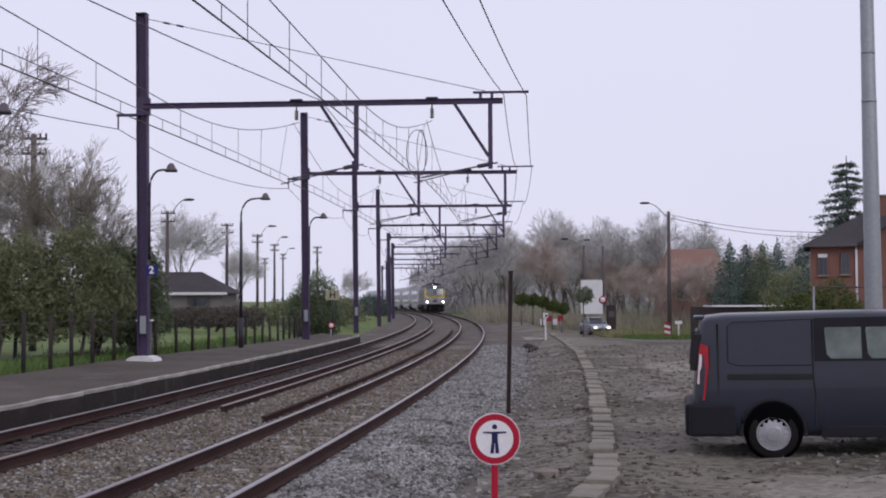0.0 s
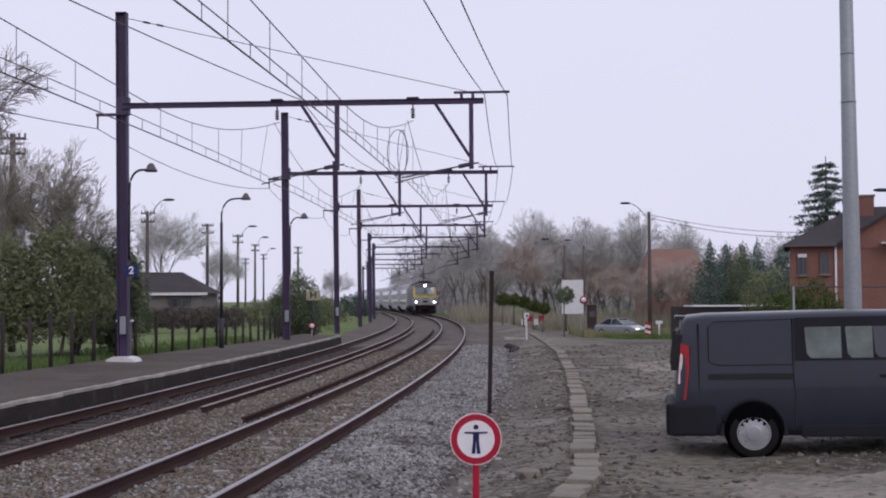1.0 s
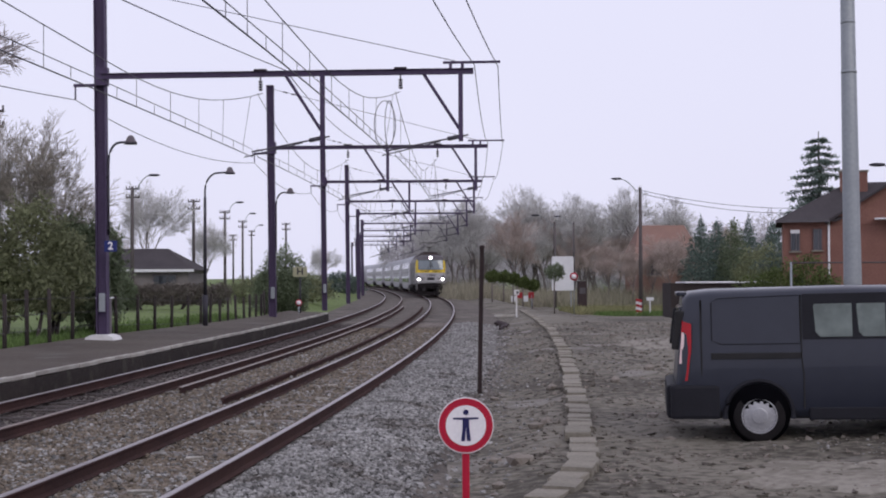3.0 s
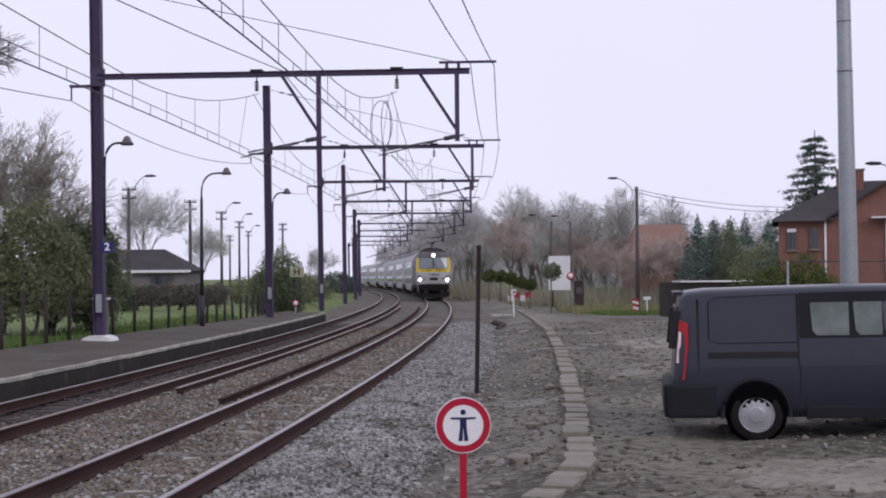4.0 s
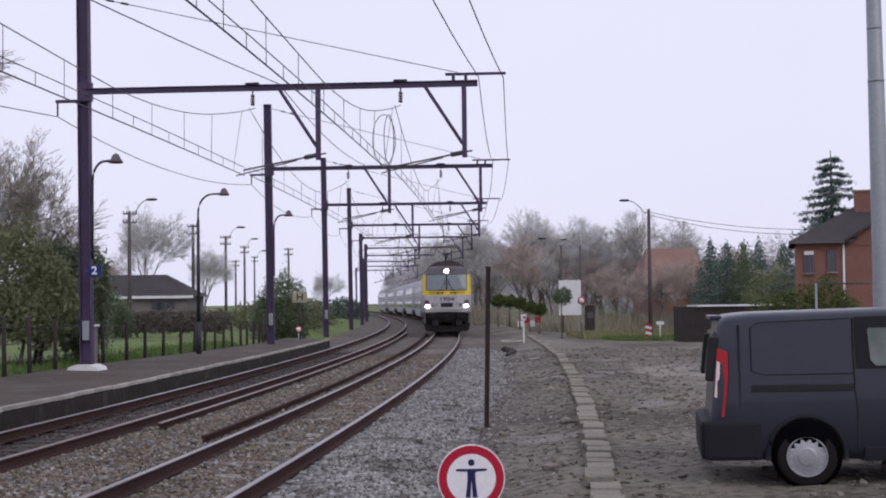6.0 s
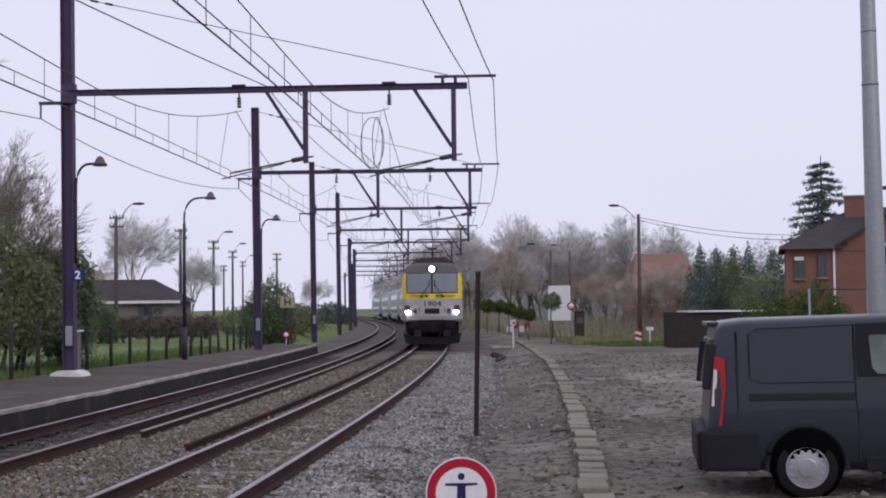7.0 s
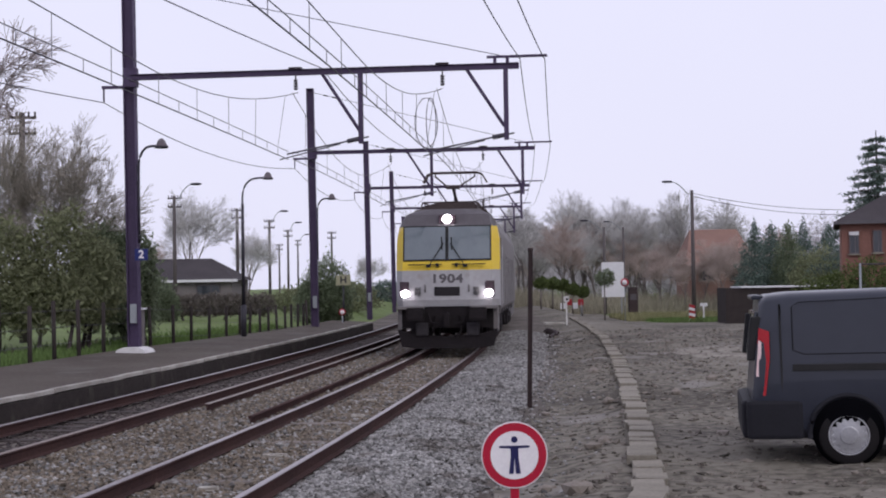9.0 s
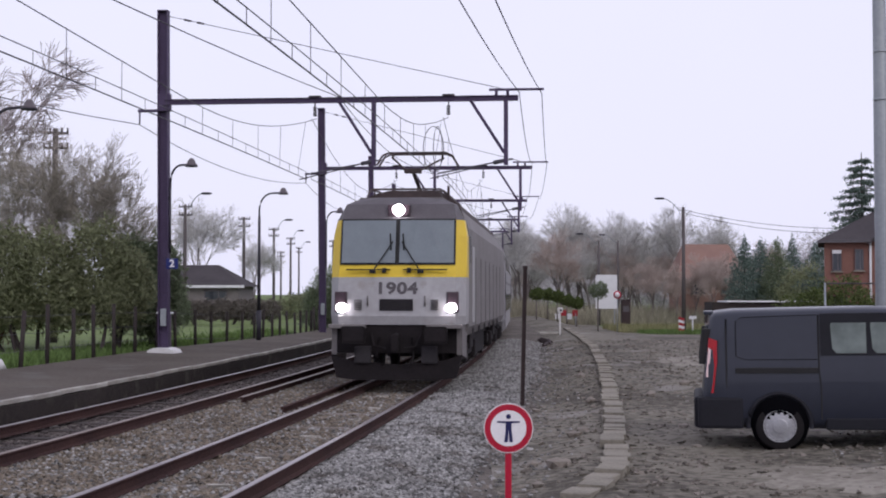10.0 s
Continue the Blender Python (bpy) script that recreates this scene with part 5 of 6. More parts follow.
def bare_tree_mesh(seed, height, spread, trunk_r, levels=5, droop=0.0, low=0.25, splay=0.55, twig_r=0.012):
    """A leafless tree: vertices and faces of its trunk and of its branches."""
    rng = random.Random(seed)
    thick, thin = bmesh.new(), bmesh.new()

    def grow(p, d, length, r, level):
        steps = 3 if level < 3 else 2
        pts, q, dd = [p.copy()], p.copy(), d.copy()
        for k in range(steps):
            dd = (dd + Vector((rng.gauss(0, 0.13), rng.gauss(0, 0.13), rng.gauss(0, 0.08) + (0.06 if level < 3 else -droop)))).normalized()
            q = q + dd * (length / steps)
            pts.append(q.copy())
        end = max(twig_r, r * 0.62)
        tube(thick if level < 2 else thin, pts, [r + (end - r) * k / steps for k in range(steps + 1)], n=6 if level < 2 else 3)
        if level >= levels:
            return
        count = (4 if level == 0 else rng.choice((3, 4)) if level < 3 else 3)
        for k in range(count):
            u = rng.uniform(0.45, 1.0) if level else rng.uniform(low + 0.2, 1.0)
            i = min(int(u * steps), steps - 1)
            at = pts[i].lerp(pts[i + 1], u * steps - i)
            side = Vector((rng.gauss(0, 1), rng.gauss(0, 1), rng.gauss(0.1, 0.5)))
            side = (side - dd * side.dot(dd)).normalized()
            nd = (dd * (1 - splay * 0.6) + side * splay * rng.uniform(0.6, 1.2) * spread).normalized()
            grow(at, nd, length * rng.uniform(0.52, 0.78), max(twig_r, r * rng.uniform(0.42, 0.6)), level + 1)
        grow(pts[-1], dd, length * 0.66, end, level + 1)
    grow(Vector((0, 0, -0.1)), Vector((0, 0, 1)), height * 0.42, trunk_r, 0)
    return thick, thin


def bare_tree(seed, label, mat, **kw):
    root = holder("tree")
    tagged(root, label, "tree", group="bare winter trees")
    a, b = bare_tree_mesh(seed, **kw)
    part("trunk", a, M["bark"], root)
    part("crown", b, M[mat], root)
    return root


def plant(proto, x, y, s=1.0, turn=None, tall=1.0):
    c = copy_thing(proto, pose(x, y, ground_z(x, y), 0, 0, turn if turn is not None else random.uniform(0, 360)))
    c.scale = (s, s, s * tall)
    return c


T_A = bare_tree(11, "bare grey-brown winter tree with dense fine twigs", "twig", height=9.0, spread=0.8, trunk_r=0.14, levels=6, twig_r=0.0075)
T_B = bare_tree(23, "tall bare winter tree with an upright crown", "twig", height=10, spread=0.75, trunk_r=0.14, levels=6, twig_r=0.0075)
T_C = bare_tree(37, "bare reddish-brown winter tree in the wood", "twig_red", height=8.2, spread=0.85, trunk_r=0.12, levels=6, twig_r=0.0075)
T_D = bare_tree(41, "pale birch with fine hanging bare twigs", "birch", height=9.6, spread=0.6, trunk_r=0.10, levels=6, droop=0.12, twig_r=0.009)
T_E = bare_tree(53, "many-stemmed bare shrub tree beside the platform", "dark_twig", height=6.3, spread=0.72, trunk_r=0.07, levels=6, low=-0.1, twig_r=0.0055)

# beside the platform
place = [(T_E, -12.9, 42.5, 0.98), (T_E, -11.4, 43.0, 0.84), (T_E, -14.6, 42.5, 0.95), (T_D, -17.0, 46.0, 1.08), (T_A, -19.2, 98.0, 0.88), (T_A, -16.0, 104.0, 0.62), (T_C, -24, 110, 0.6), (T_A, -9.0, 135, 0.5)]
used = set()
for proto, x, y, s in place:
    if proto not in used and proto in (T_D, T_E):
        used.add(proto)
        proto.matrix_basis = pose(x, y, ground_z(x, y), 0, 0, random.uniform(0, 360)) @ Matrix.Diagonal((s, s, s, 1))
    else:
        plant(proto, x, y, s)
# the wood behind the yard and beyond the curve
first = {T_A, T_B, T_C}
rw = random.Random(5)
for k in range(50):
    y = rw.uniform(138, 200)
    px = rw.uniform(815, 1290)
    x = (px - 784) / 2214 * y
    if px > 1130 and y < 152:
        y = 165.0
    proto = rw.choice((T_A, T_B, T_B, T_B, T_C)) if px < 1090 else rw.choice((T_C, T_B, T_A))
    s = rw.uniform(0.82, 1.1) * (1.0 if px < 1080 else 0.9)
    if proto in first:
        first.discard(proto)
        proto.matrix_basis = pose(x, y, ground_z(x, y), 0, 0, rw.uniform(0, 360)) @ Matrix.Diagonal((s, s, s, 1))
    else:
        plant(proto, x, y, s)
for x, y, s in ((4.6, 150, 0.9), (7.8, 156, 0.76), (2.2, 215, 0.9), (14.0, 160, 1.3), (16.2, 165, 1.22), (18.5, 168, 1.26), (-3.5, 232, 0.8), (25.5, 160, 1.25), (31.5, 165, 1.2)):
    plant(T_B if s > 1.05 else T_A, x, y, s)
for px, y, s in ((1150, 129, 0.62), (1180, 131, 0.72), (1208, 128, 0.66), (1236, 130, 0.74), (1262, 131, 0.7), (1110, 134, 0.7)):
    plant(T_C, (px - 784) / 2214 * y, y, s)
# woods too far to tell apart
bm_pts, bm_nrm = [], []
rng = np.random.default_rng(3)
for k in range(90):
    px = rng.uniform(760, 1400)
    y = rng.uniform(215, 300)
    h = rng.uniform(9, 15)
    c = np.array([(px - 784) / 2214 * y, y, h * 0.5 - 1])
    d = rng.normal(size=(900, 3))
    d /= np.linalg.norm(d, axis=1)[:, None]
    bm_pts.append(c + d * np.array([4.5, 4.5, h * 0.52]) * (rng.random((900, 1)) ** 0.4))
    bm_nrm.append(d)
# base colour lifted pale: the distance haze is painted into it
M["far_wood"] = island_shade(material("haze_toned_far_wood", (0.50, 0.475, 0.50), (0.42, 0.395, 0.415), 0.95, scale=0.05, fine=0.4), 0.7, 1.2)
tagged(leaf_mesh("far_woodland", np.concatenate(bm_pts), np.concatenate(bm_nrm), 0.10, M["far_wood"], stretch=7.0), "grey-brown leafless woodland, distance haze put into its colour", "woodland", kind="stuff")

# evergreen masses by the platform
shrub("hedge", "dense dark olive evergreen hedge behind the platform fence", "hedge", -12.2, 39.0, [((-0.6, 0, 2.2), (1.1, 1.0, 1.5)), ((0.2, -0.3, 1.6), (0.9, 0.7, 1.0)), ((1.0, 0.2, 2.5), (0.95, 0.9, 1.6)), ((2.0, 0.4, 2.0), (0.75, 0.8, 1.3)), ((-1.8, 0.3, 2.3), (0.9, 0.9, 1.6)), ((-2.8, 0.2, 1.9), (0.9, 0.8, 1.2)), ((1.5, -0.2, 1.5), (0.8, 0.6, 0.8)), ((-1.4, -0.3, 1.5), (0.8, 0.6, 0.8))], 24000, 0.06, "leaf_olive", 10, seed=2)
shrub("hedge", "dense dark green evergreen hedge with bare lower stems", "hedge", -9.9, 41.5, [((0, 0, 1.9), (0.9, 0.8, 1.7)), ((-0.8, 0.3, 2.2), (1.0, 0.9, 1.5))], 16000, 0.06, "leaf_dark", 6, seed=3)
shrub("hedge", "rusty-leaved beech bush at the hedge end", "hedge", -16.3, 41.5, [((0, 0, 2.2), (1.3, 1.0, 2.0)), ((0.8, 0, 1.2), (1.0, 0.9, 1.2))], 12000, 0.05, "leaf_rust", 6, seed=4)
M["hedge_brown"] = island_shade(material("grey_brown_hedge", (0.21, 0.185, 0.165), (0.15, 0.135, 0.12), 0.95, scale=0.6, fine=5, spec=0.1), 0.65, 1.3, 0.3)
shrub("hedge", "long clipped grey-brown garden hedge before a bungalow", "hedge", -13.4, 76.0, [((dx, 0, 0.85), (0.75, 0.45, 0.62)) for dx in (-2.4, -1.6, -0.8, 0.0, 0.8, 1.6, 2.4)], 11000, 0.06, "hedge_brown", 5, seed=5)
shrub("bush", "dark green garden bush beside a hedge", "bush", -16.2, 74.0, [((0, 0, 1.1), (0.8, 0.7, 1.2)), ((0.5, 0.2, 0.8), (0.6, 0.6, 0.9))], 4000, 0.06, "leaf_dark", 3, seed=12)
shrub("bush", "large rounded dark green bush at the platform end", "bush", -6.9, 70.5, [((0, 0, 1.7), (1.25, 1.2, 1.9)), ((-0.5, -0.2, 1.2), (1.0, 0.9, 1.3)), ((0.6, -0.2, 1.2), (0.9, 0.9, 1.3))], 14000, 0.055, "leaf_dark", 4, seed=6)
shrub("bush", "low tangled brown-green bush by the line", "bush", -10.5, 92.0, [((0, 0, 0.9), (2.5, 1.0, 1.0)), ((3.0, 3, 0.9), (2.0, 1.0, 1.2))], 7000, 0.07, "leaf_olive", 4, seed=7)
shrub("bush", "dark bramble bush along the far line", "bush", -14.5, 150.0, [((0, 0, 1.2), (4.0, 1.0, 1.6)), ((6.0, 6, 1.0), (3.0, 1.0, 1.5))], 7000, 0.12, "leaf_teal", 4, seed=8)
# right-hand gardens
for k, (px, z, yy, mat) in enumerate(((1265, 7.0, 118, "leaf_teal"), (1292, 6.9, 121, "leaf_teal"), (1320, 6.6, 117, "leaf_dark"), (1345, 7.3, 123, "leaf_teal"), (1385, 6.6, 120, "leaf_teal"))):
    x = (px - 784) / 2214 * yy
    lobes = [((0, 0, h), (w, w, 1.3)) for h, w in ((1.0, 2.0), (2.4, 1.95), (3.8, 1.65), (5.2, 1.2), (6.4, 0.65), (z, 0.3))]
    shrub("conifer", "dark blue-green garden conifer in a screen", "conifer", x, yy, lobes, 9000, 0.075, mat, 1, "garden conifers", seed=20 + k)
shrub("bush", "broad fresh green garden bush before the conifers", "bush", 29.5, 112, [((0, 0, 2.6), (2.6, 1.6, 2.8)), ((1.6, 0.4, 2.0), (1.6, 1.4, 2.4))], 9000, 0.09, "leaf_olive", 3, seed=30)
shrub("bush", "bright green laurel shrub before the brick house", "bush", 16.9, 60, [((0, 0, 1.3), (1.2, 0.9, 1.3)), ((1.2, 0.2, 1.5), (1.1, 0.9, 1.5)), ((-1.3, 0.2, 1.0), (1.1, 0.8, 1.1)), ((2.0, 0.3, 1.0), (1.0, 0.8, 1.2))], 9000, 0.06, "leaf_green", 4, seed=31)


def clipped_tree(x, y, h, r, label, mat="leaf_dark", seed=50):
    root = shrub("clipped_tree", label, "tree", x, y, [((0, 0, h - r), (r, r, r * 0.82)), ((r * 0.3, 0, h - r * 0.8), (r * 0.7, r * 0.7, r * 0.75))], 1800, 0.055, mat, 0, "clipped trees", seed)
    bm = bmesh.new()
    rod(bm, (0, 0, -0.05), (0, 0, h - r), 0.06, 0.05)
    part("trunk", bm, M["bark"], root)


clipped_tree(11.2, 105, 4.0, 0.78, "round-headed clipped dark evergreen tree on a bare trunk", seed=51)
for k, (px, yy) in enumerate(((917, 110), (936, 113), (952, 112), (968, 116), (984, 118))):
    clipped_tree((px - 784) / 2214 * yy, yy, 2.7, 0.6, "small round-headed green tree in a row", "leaf_green", 60 + k)


def cedar():
    """A tall open conifer with layered drooping boughs."""
    rng = np.random.default_rng(9)
    x, y = 29.2, 95.0
    root = holder("conifer", pose(x, y, ground_z(x, y)))
    tagged(root, "tall dark open spruce with layered drooping boughs", "conifer", "garden conifers")
    bm = bmesh.new()
    h = 13.1
    tube(bm, [(0, 0, 0), (0.05, 0, 5), (0, 0.05, h)], [0.24, 0.16, 0.03], n=8)
    P, D = [], []
    z = 3.0
    while z < h - 0.2:
        reach = 0.35 + 4.1 * ((h - z) / (h - 3.0)) ** 0.8
        for k in range(7):
            a = rng.uniform(0, 2 * math.pi)
            L = reach * rng.uniform(0.55, 1.1)
            tip = Vector((math.cos(a) * L, math.sin(a) * L, z - 0.28 * L + 0.18 * L * L / 3))
            tube(bm, [(0, 0, z), Vector((0, 0, z)).lerp(tip, 0.5) + Vector((0, 0, 0.06)), tip], [0.04, 0.03, 0.012], n=4)
            n = int(105 * L / 2) + 18
            u = rng.random(n) ** 0.7
            base = np.array([[tip.x * q, tip.y * q, z + (tip.z - z) * q] for q in u])
            P.append(base + rng.normal(size=(n, 3)) * np.array([0.17, 0.17, 0.09]) * (0.4 + L / 3))
            D.append(np.tile([0, 0, 1.0], (n, 1)))
        z += 0.5
    part("trunk", bm, M["bark"], root)
    leaf_mesh("foliage", np.concatenate(P), np.concatenate(D), 0.07, M["leaf_teal"], root, 2.2)


cedar()


# ---- buildings ----
def wall_box(bm, x0, x1, y0, y1, z0, z1):
    bx(bm, ((x0 + x1) / 2, (y0 + y1) / 2, (z0 + z1) / 2), (x1 - x0, y1 - y0, z1 - z0))


def window(parent, x, y, z, w, h, turn=0, blind=False):
    m = Matrix.Translation((x, y, z)) @ Matrix.Rotation(radians(turn), 4, "Z")
    bm = bmesh.new()
    bx(bm, (0, -0.01, 0), (w, 0.10, h))
    win = part("window", bm, M["dark_glass"], parent)
    win.matrix_basis = m
    bm = bmesh.new()
    for s in (-1, 1):
        bx(bm, (s * (w / 2 - 0.03), -0.05, 0), (0.07, 0.1, h))
        bx(bm, (0, -0.05, s * (h / 2 - 0.03)), (w, 0.1, 0.07))
    bx(bm, (w * 0.12, -0.05, 0), (0.06, 0.09, h))
    part("frame", bm, M["loco_dark"], win)
    bm = bmesh.new()
    bx(bm, (0, -0.09, -h / 2 - 0.05), (w + 0.2, 0.2, 0.08))
    part("sill", bm, M["concrete"], win)
    if blind:
        bm = bmesh.new()
        bx(bm, (0, -0.10, h / 2 - 0.1), (w, 0.08, 0.22))
        part("blind", bm, M["white_trim"], win, "white roller blind box")
    return win


def brick_house():
    """Two-storey brick house: a front block with a tiled roof and a gabled wing nearer the street."""
    root = holder("house", pose(22.95, 82, ground_z(24, 82), 0, 0, -15))
    tagged(root, "two-storey red brick house with dark tiled roof and chimney", "house")
    g = ground_z(24, 82)
    e = 5.4 - g
    bm = bmesh.new()
    wall_box(bm, 0, 14, 0, 9, 0, e)
    plate(bm, [(2.85, e - 0.4), (14.0, e - 0.4), (14.0, e), (8.4, e + 3.3), (2.85, e)], "y", -0.05, 0.25)
    part("wall", bm, M["brick"], root, "red brick wall")
    bm = bmesh.new()
    for q in ([(-0.4, -0.4, e - 0.08), (3.2, -0.4, e - 0.08), (8.0, 4.5, e + 2.45), (4.1, 4.5, e + 2.45)],
              [(-0.4, -0.4, e - 0.08), (4.1, 4.5, e + 2.45), (4.1, 5, e + 2.45), (-0.4, 9.4, e - 0.08)],
              [(-0.4, 9.4, e - 0.08), (4.1, 5, e + 2.45), (8, 5, e + 2.45), (8, 9.4, e - 0.08)]):
        lo = [Vector(p) for p in q]
        sweep(bm, [[p - Vector((0, 0, 0.14)) for p in lo], lo])
    part("roof", bm, M["slate"], root, "dark tiled roof")
    bm = bmesh.new()
    for s, x0 in ((1, 2.5), (-1, 14.3)):
        q = [Vector((x0, -0.5, e - 0.2)), Vector((8.5, -0.5, e + 3.45)), Vector((8.5, 9.3, e + 3.45)), Vector((x0, 9.3, e - 0.2))]
        sweep(bm, [[p - Vector((0, 0, 0.16)) for p in q], q])
    part("gable_roof", bm, M["slate"], root)
    bm = bmesh.new()
    wall_box(bm, 3.6, 5.25, 3.2, 4.1, e + 0.5, e + 3.05)
    ch = part("chimney", bm, M["brick"], root)
    bm = bmesh.new()
    wall_box(bm, 3.52, 5.33, 3.12, 4.18, e + 3.05, e + 3.15)
    part("cap", bm, M["concrete"], ch)
    bm = bmesh.new()
    rod(bm, (2.72, -0.1, 0), (2.72, -0.1, e), 0.07)
    part("downpipe", bm, M["white_trim"], root, "white downpipe")
    bm = bmesh.new()
    rod(bm, (6.3, -0.12, 0), (6.3, -0.12, e - 0.1), 0.07)
    part("downpipe", bm, M["white_trim"], root, "white downpipe")
    bm = bmesh.new()
    wall_box(bm, -0.45, 2.75, -0.55, -0.42, e - 0.25, e - 0.08)
    part("gutter", bm, M["loco_dark"], root)
    window(root, 0.72, -0.02, 4.05 - g, 0.55, 1.3, blind=True)
    window(root, 2.05, -0.02, 4.1 - g, 0.52, 1.3)
    window(root, 7.6, -0.02, 3.4 - g, 1.1, 1.3)
    window(root, 10.5, -0.02, 4.3 - g, 1.2, 1.3)
    window(root, 0.85, -0.02, 1.2 - g, 0.9, 1.3)
    bm = bmesh.new()
    wall_box(bm, 5.4, 13.5, -0.9, -0.02, 4.95 - g + 0.3, 5.05 - g + 0.3)
    part("eaves_board", bm, M["white_trim"], root)


brick_house()


def bungalow():
    root = holder("house", pose(-23.5, 92, ground_z(-20, 92)))
    tagged(root, "low grey bungalow with a dark hipped roof and white fascia", "house")
    g = ground_z(-20, 92)
    e = 2.5 - g
    bm = bmesh.new()
    wall_box(bm, 0, 8.2, 0, 7, 0, e)
    part("wall", bm, M["grey_wall"], root)
    bm = bmesh.new()
    lo = [(-0.4, -0.4, e), (8.6, -0.4, e), (8.6, 7.4, e), (-0.4, 7.4, e)]
    hi = [(2.4, 3.4, e + 1.55), (6.2, 3.4, e + 1.55), (6.2, 3.6, e + 1.55), (2.4, 3.6, e + 1.55)]
    sweep(bm, [lo, hi])
    part("roof", bm, M["slate"], root, "dark hipped roof")
    bm = bmesh.new()
    wall_box(bm, -0.45, 8.65, -0.47, -0.41, e - 0.12, e + 0.06)
    part("fascia", bm, M["white_trim"], root)
    window(root, 6.6, -0.02, e - 0.7, 1.6, 0.8)
    window(root, 3.6, -0.02, e - 0.8, 1.0, 1.0)


bungalow()


def far_house():
    root = holder("house", pose(23.0, 136, ground_z(24, 136)))
    tagged(root, "red-roofed house with haze muted into its colours, half hidden by bare trees", "house")
    bm = bmesh.new()
    wall_box(bm, 0, 6.4, 0, 8, 0, 4.6)
    part("wall", bm, M["brick_pale"], root)
    bm = bmesh.new()
    sweep(bm, [[(-0.4, -0.4, 4.5), (6.8, -0.4, 4.5), (6.8, 8.4, 4.5), (-0.4, 8.4, 4.5)], [(0.8, 3.9, 8.2), (5.6, 3.9, 8.2), (5.6, 4.1, 8.2), (0.8, 4.1, 8.2)]])
    part("roof", bm, M["tile_red"], root)
    window(root, 1.7, -0.02, 3.6, 1.5, 1.2)
    window(root, 4.7, -0.02, 3.6, 1.2, 1.2)


far_house()


def low_shed():
    root = holder("shed", pose(14.6, 75, ground_z(16, 75)))
    tagged(root, "low dark shed with a pale roof edge", "shed")
    g = ground_z(16, 75)
    bm = bmesh.new()
    wall_box(bm, 0, 5.6, 0, 2.5, 0, 1.5 - g)
    part("wall", bm, M["fence_post"], root)
    bm = bmesh.new()
    wall_box(bm, 0.8, 5.8, -0.2, 2.7, 1.5 - g, 1.58 - g)
    part("roof", bm, M["white_trim"], root)


low_shed()


def billboard():
    g = ground_z(12.8, 112)
    root = holder("billboard", pose(12.66, 112, g))
    tagged(root, "tall white display board on two posts", "billboard")
    bm = bmesh.new()
    bx(bm, (0, 0, 2.15 - g), (1.82, 0.12, 2.86), bevel=0.01)
    part("panel", bm, M["white_trim"], root)
    for s in (-0.7, 0.7):
        bm = bmesh.new()
        bx(bm, (s, 0.12, 1.4 - g / 2), (0.1, 0.1, 2.9 - g))
        part("post", bm, M["galv"], root)
    root = holder("utility_box", pose(14.4, 113, g))
    tagged(root, "dark reddish kiosk beside the display board", "kiosk")
    bm = bmesh.new()
    bx(bm, (0, 0, 1.25), (0.75, 0.7, 2.5), bevel=0.03)
    part("body", bm, M["rusty_post"], root)
    bm = bmesh.new()
    bx(bm, (0, -0.36, 1.7), (0.5, 0.03, 0.5))
    part("panel", bm, M["loco_dark"], root)
    root = holder("barrier", pose(9.6, 116, g))
    tagged(root, "small red and white road works barrier", "barrier")
    for k in range(4):
        bm = bmesh.new()
        bx(bm, (k * 0.5 - 0.75, 0, 1.0 + 0.3 * (k % 2)), (0.48, 0.06, 0.5))
        part("plank", bm, M["bar_red"] if k % 2 else M["white_trim"], root)
    for s in (-0.8, 0.8):
        bm = bmesh.new()
        rod(bm, (s, 0, 0), (s, 0, 1.3), 0.04)
        part("leg", bm, M["galv"], root)


billboard()
round_sign((1053 - 784) / 2214 * 100, 100, 1.9, 0.3, "red and white round road sign on a thin post")


def striped_marker():
    x, y = 15.75, 92.5
    root = holder("striped_marker", pose(x, y, ground_z(x, y)))
    tagged(root, "red and white striped hazard marker post", "marker post")
    for k in range(6):
        bm = bmesh.new()
        bx(bm, (0, 0, 0.1 + 0.19 * k), (0.42, 0.06, 0.2), Matrix.Rotation(radians(18), 3, "Y"))
        part("stripe", bm, M["bar_red"] if k % 2 else M["white_trim"], root)
    x, y = 16.45, 92.0
    root = holder("small_sign", pose(x, y, ground_z(x, y)))
    tagged(root, "small blank white notice on a post", "sign")
    bm = bmesh.new()
    bx(bm, (0, 0, 1.15), (0.5, 0.04, 0.22))
    part("board", bm, M["white_trim"], root)
    bm = bmesh.new()
    rod(bm, (0, 0.04, 0), (0, 0.04, 1.2), 0.05)
    part("post", bm, M["white_trim"], root)


striped_marker()


def track_marker():
    x, y = 5.5, 70
    root = holder("track_marker", pose(x, y, ground_z(x, y)))
    tagged(root, "white track-side marker post with a dark-ringed disc", "marker post")
    bm = bmesh.new()
    bx(bm, (0, 0, 0.6), (0.08, 0.06, 1.2), bevel=0.01)
    part("post", bm, M["white_paint"], root)
    bm = bmesh.new()
    bx(bm, (0, -0.03, 1.32), (0.28, 0.05, 0.28), bevel=0.04)
    part("disc", bm, M["white_paint"], root)
    bm = bmesh.new()
    bx(bm, (0.04, -0.06, 1.31), (0.12, 0.02, 0.12), bevel=0.003)
    part("mark", bm, M["loco_dark"], root)


track_marker()


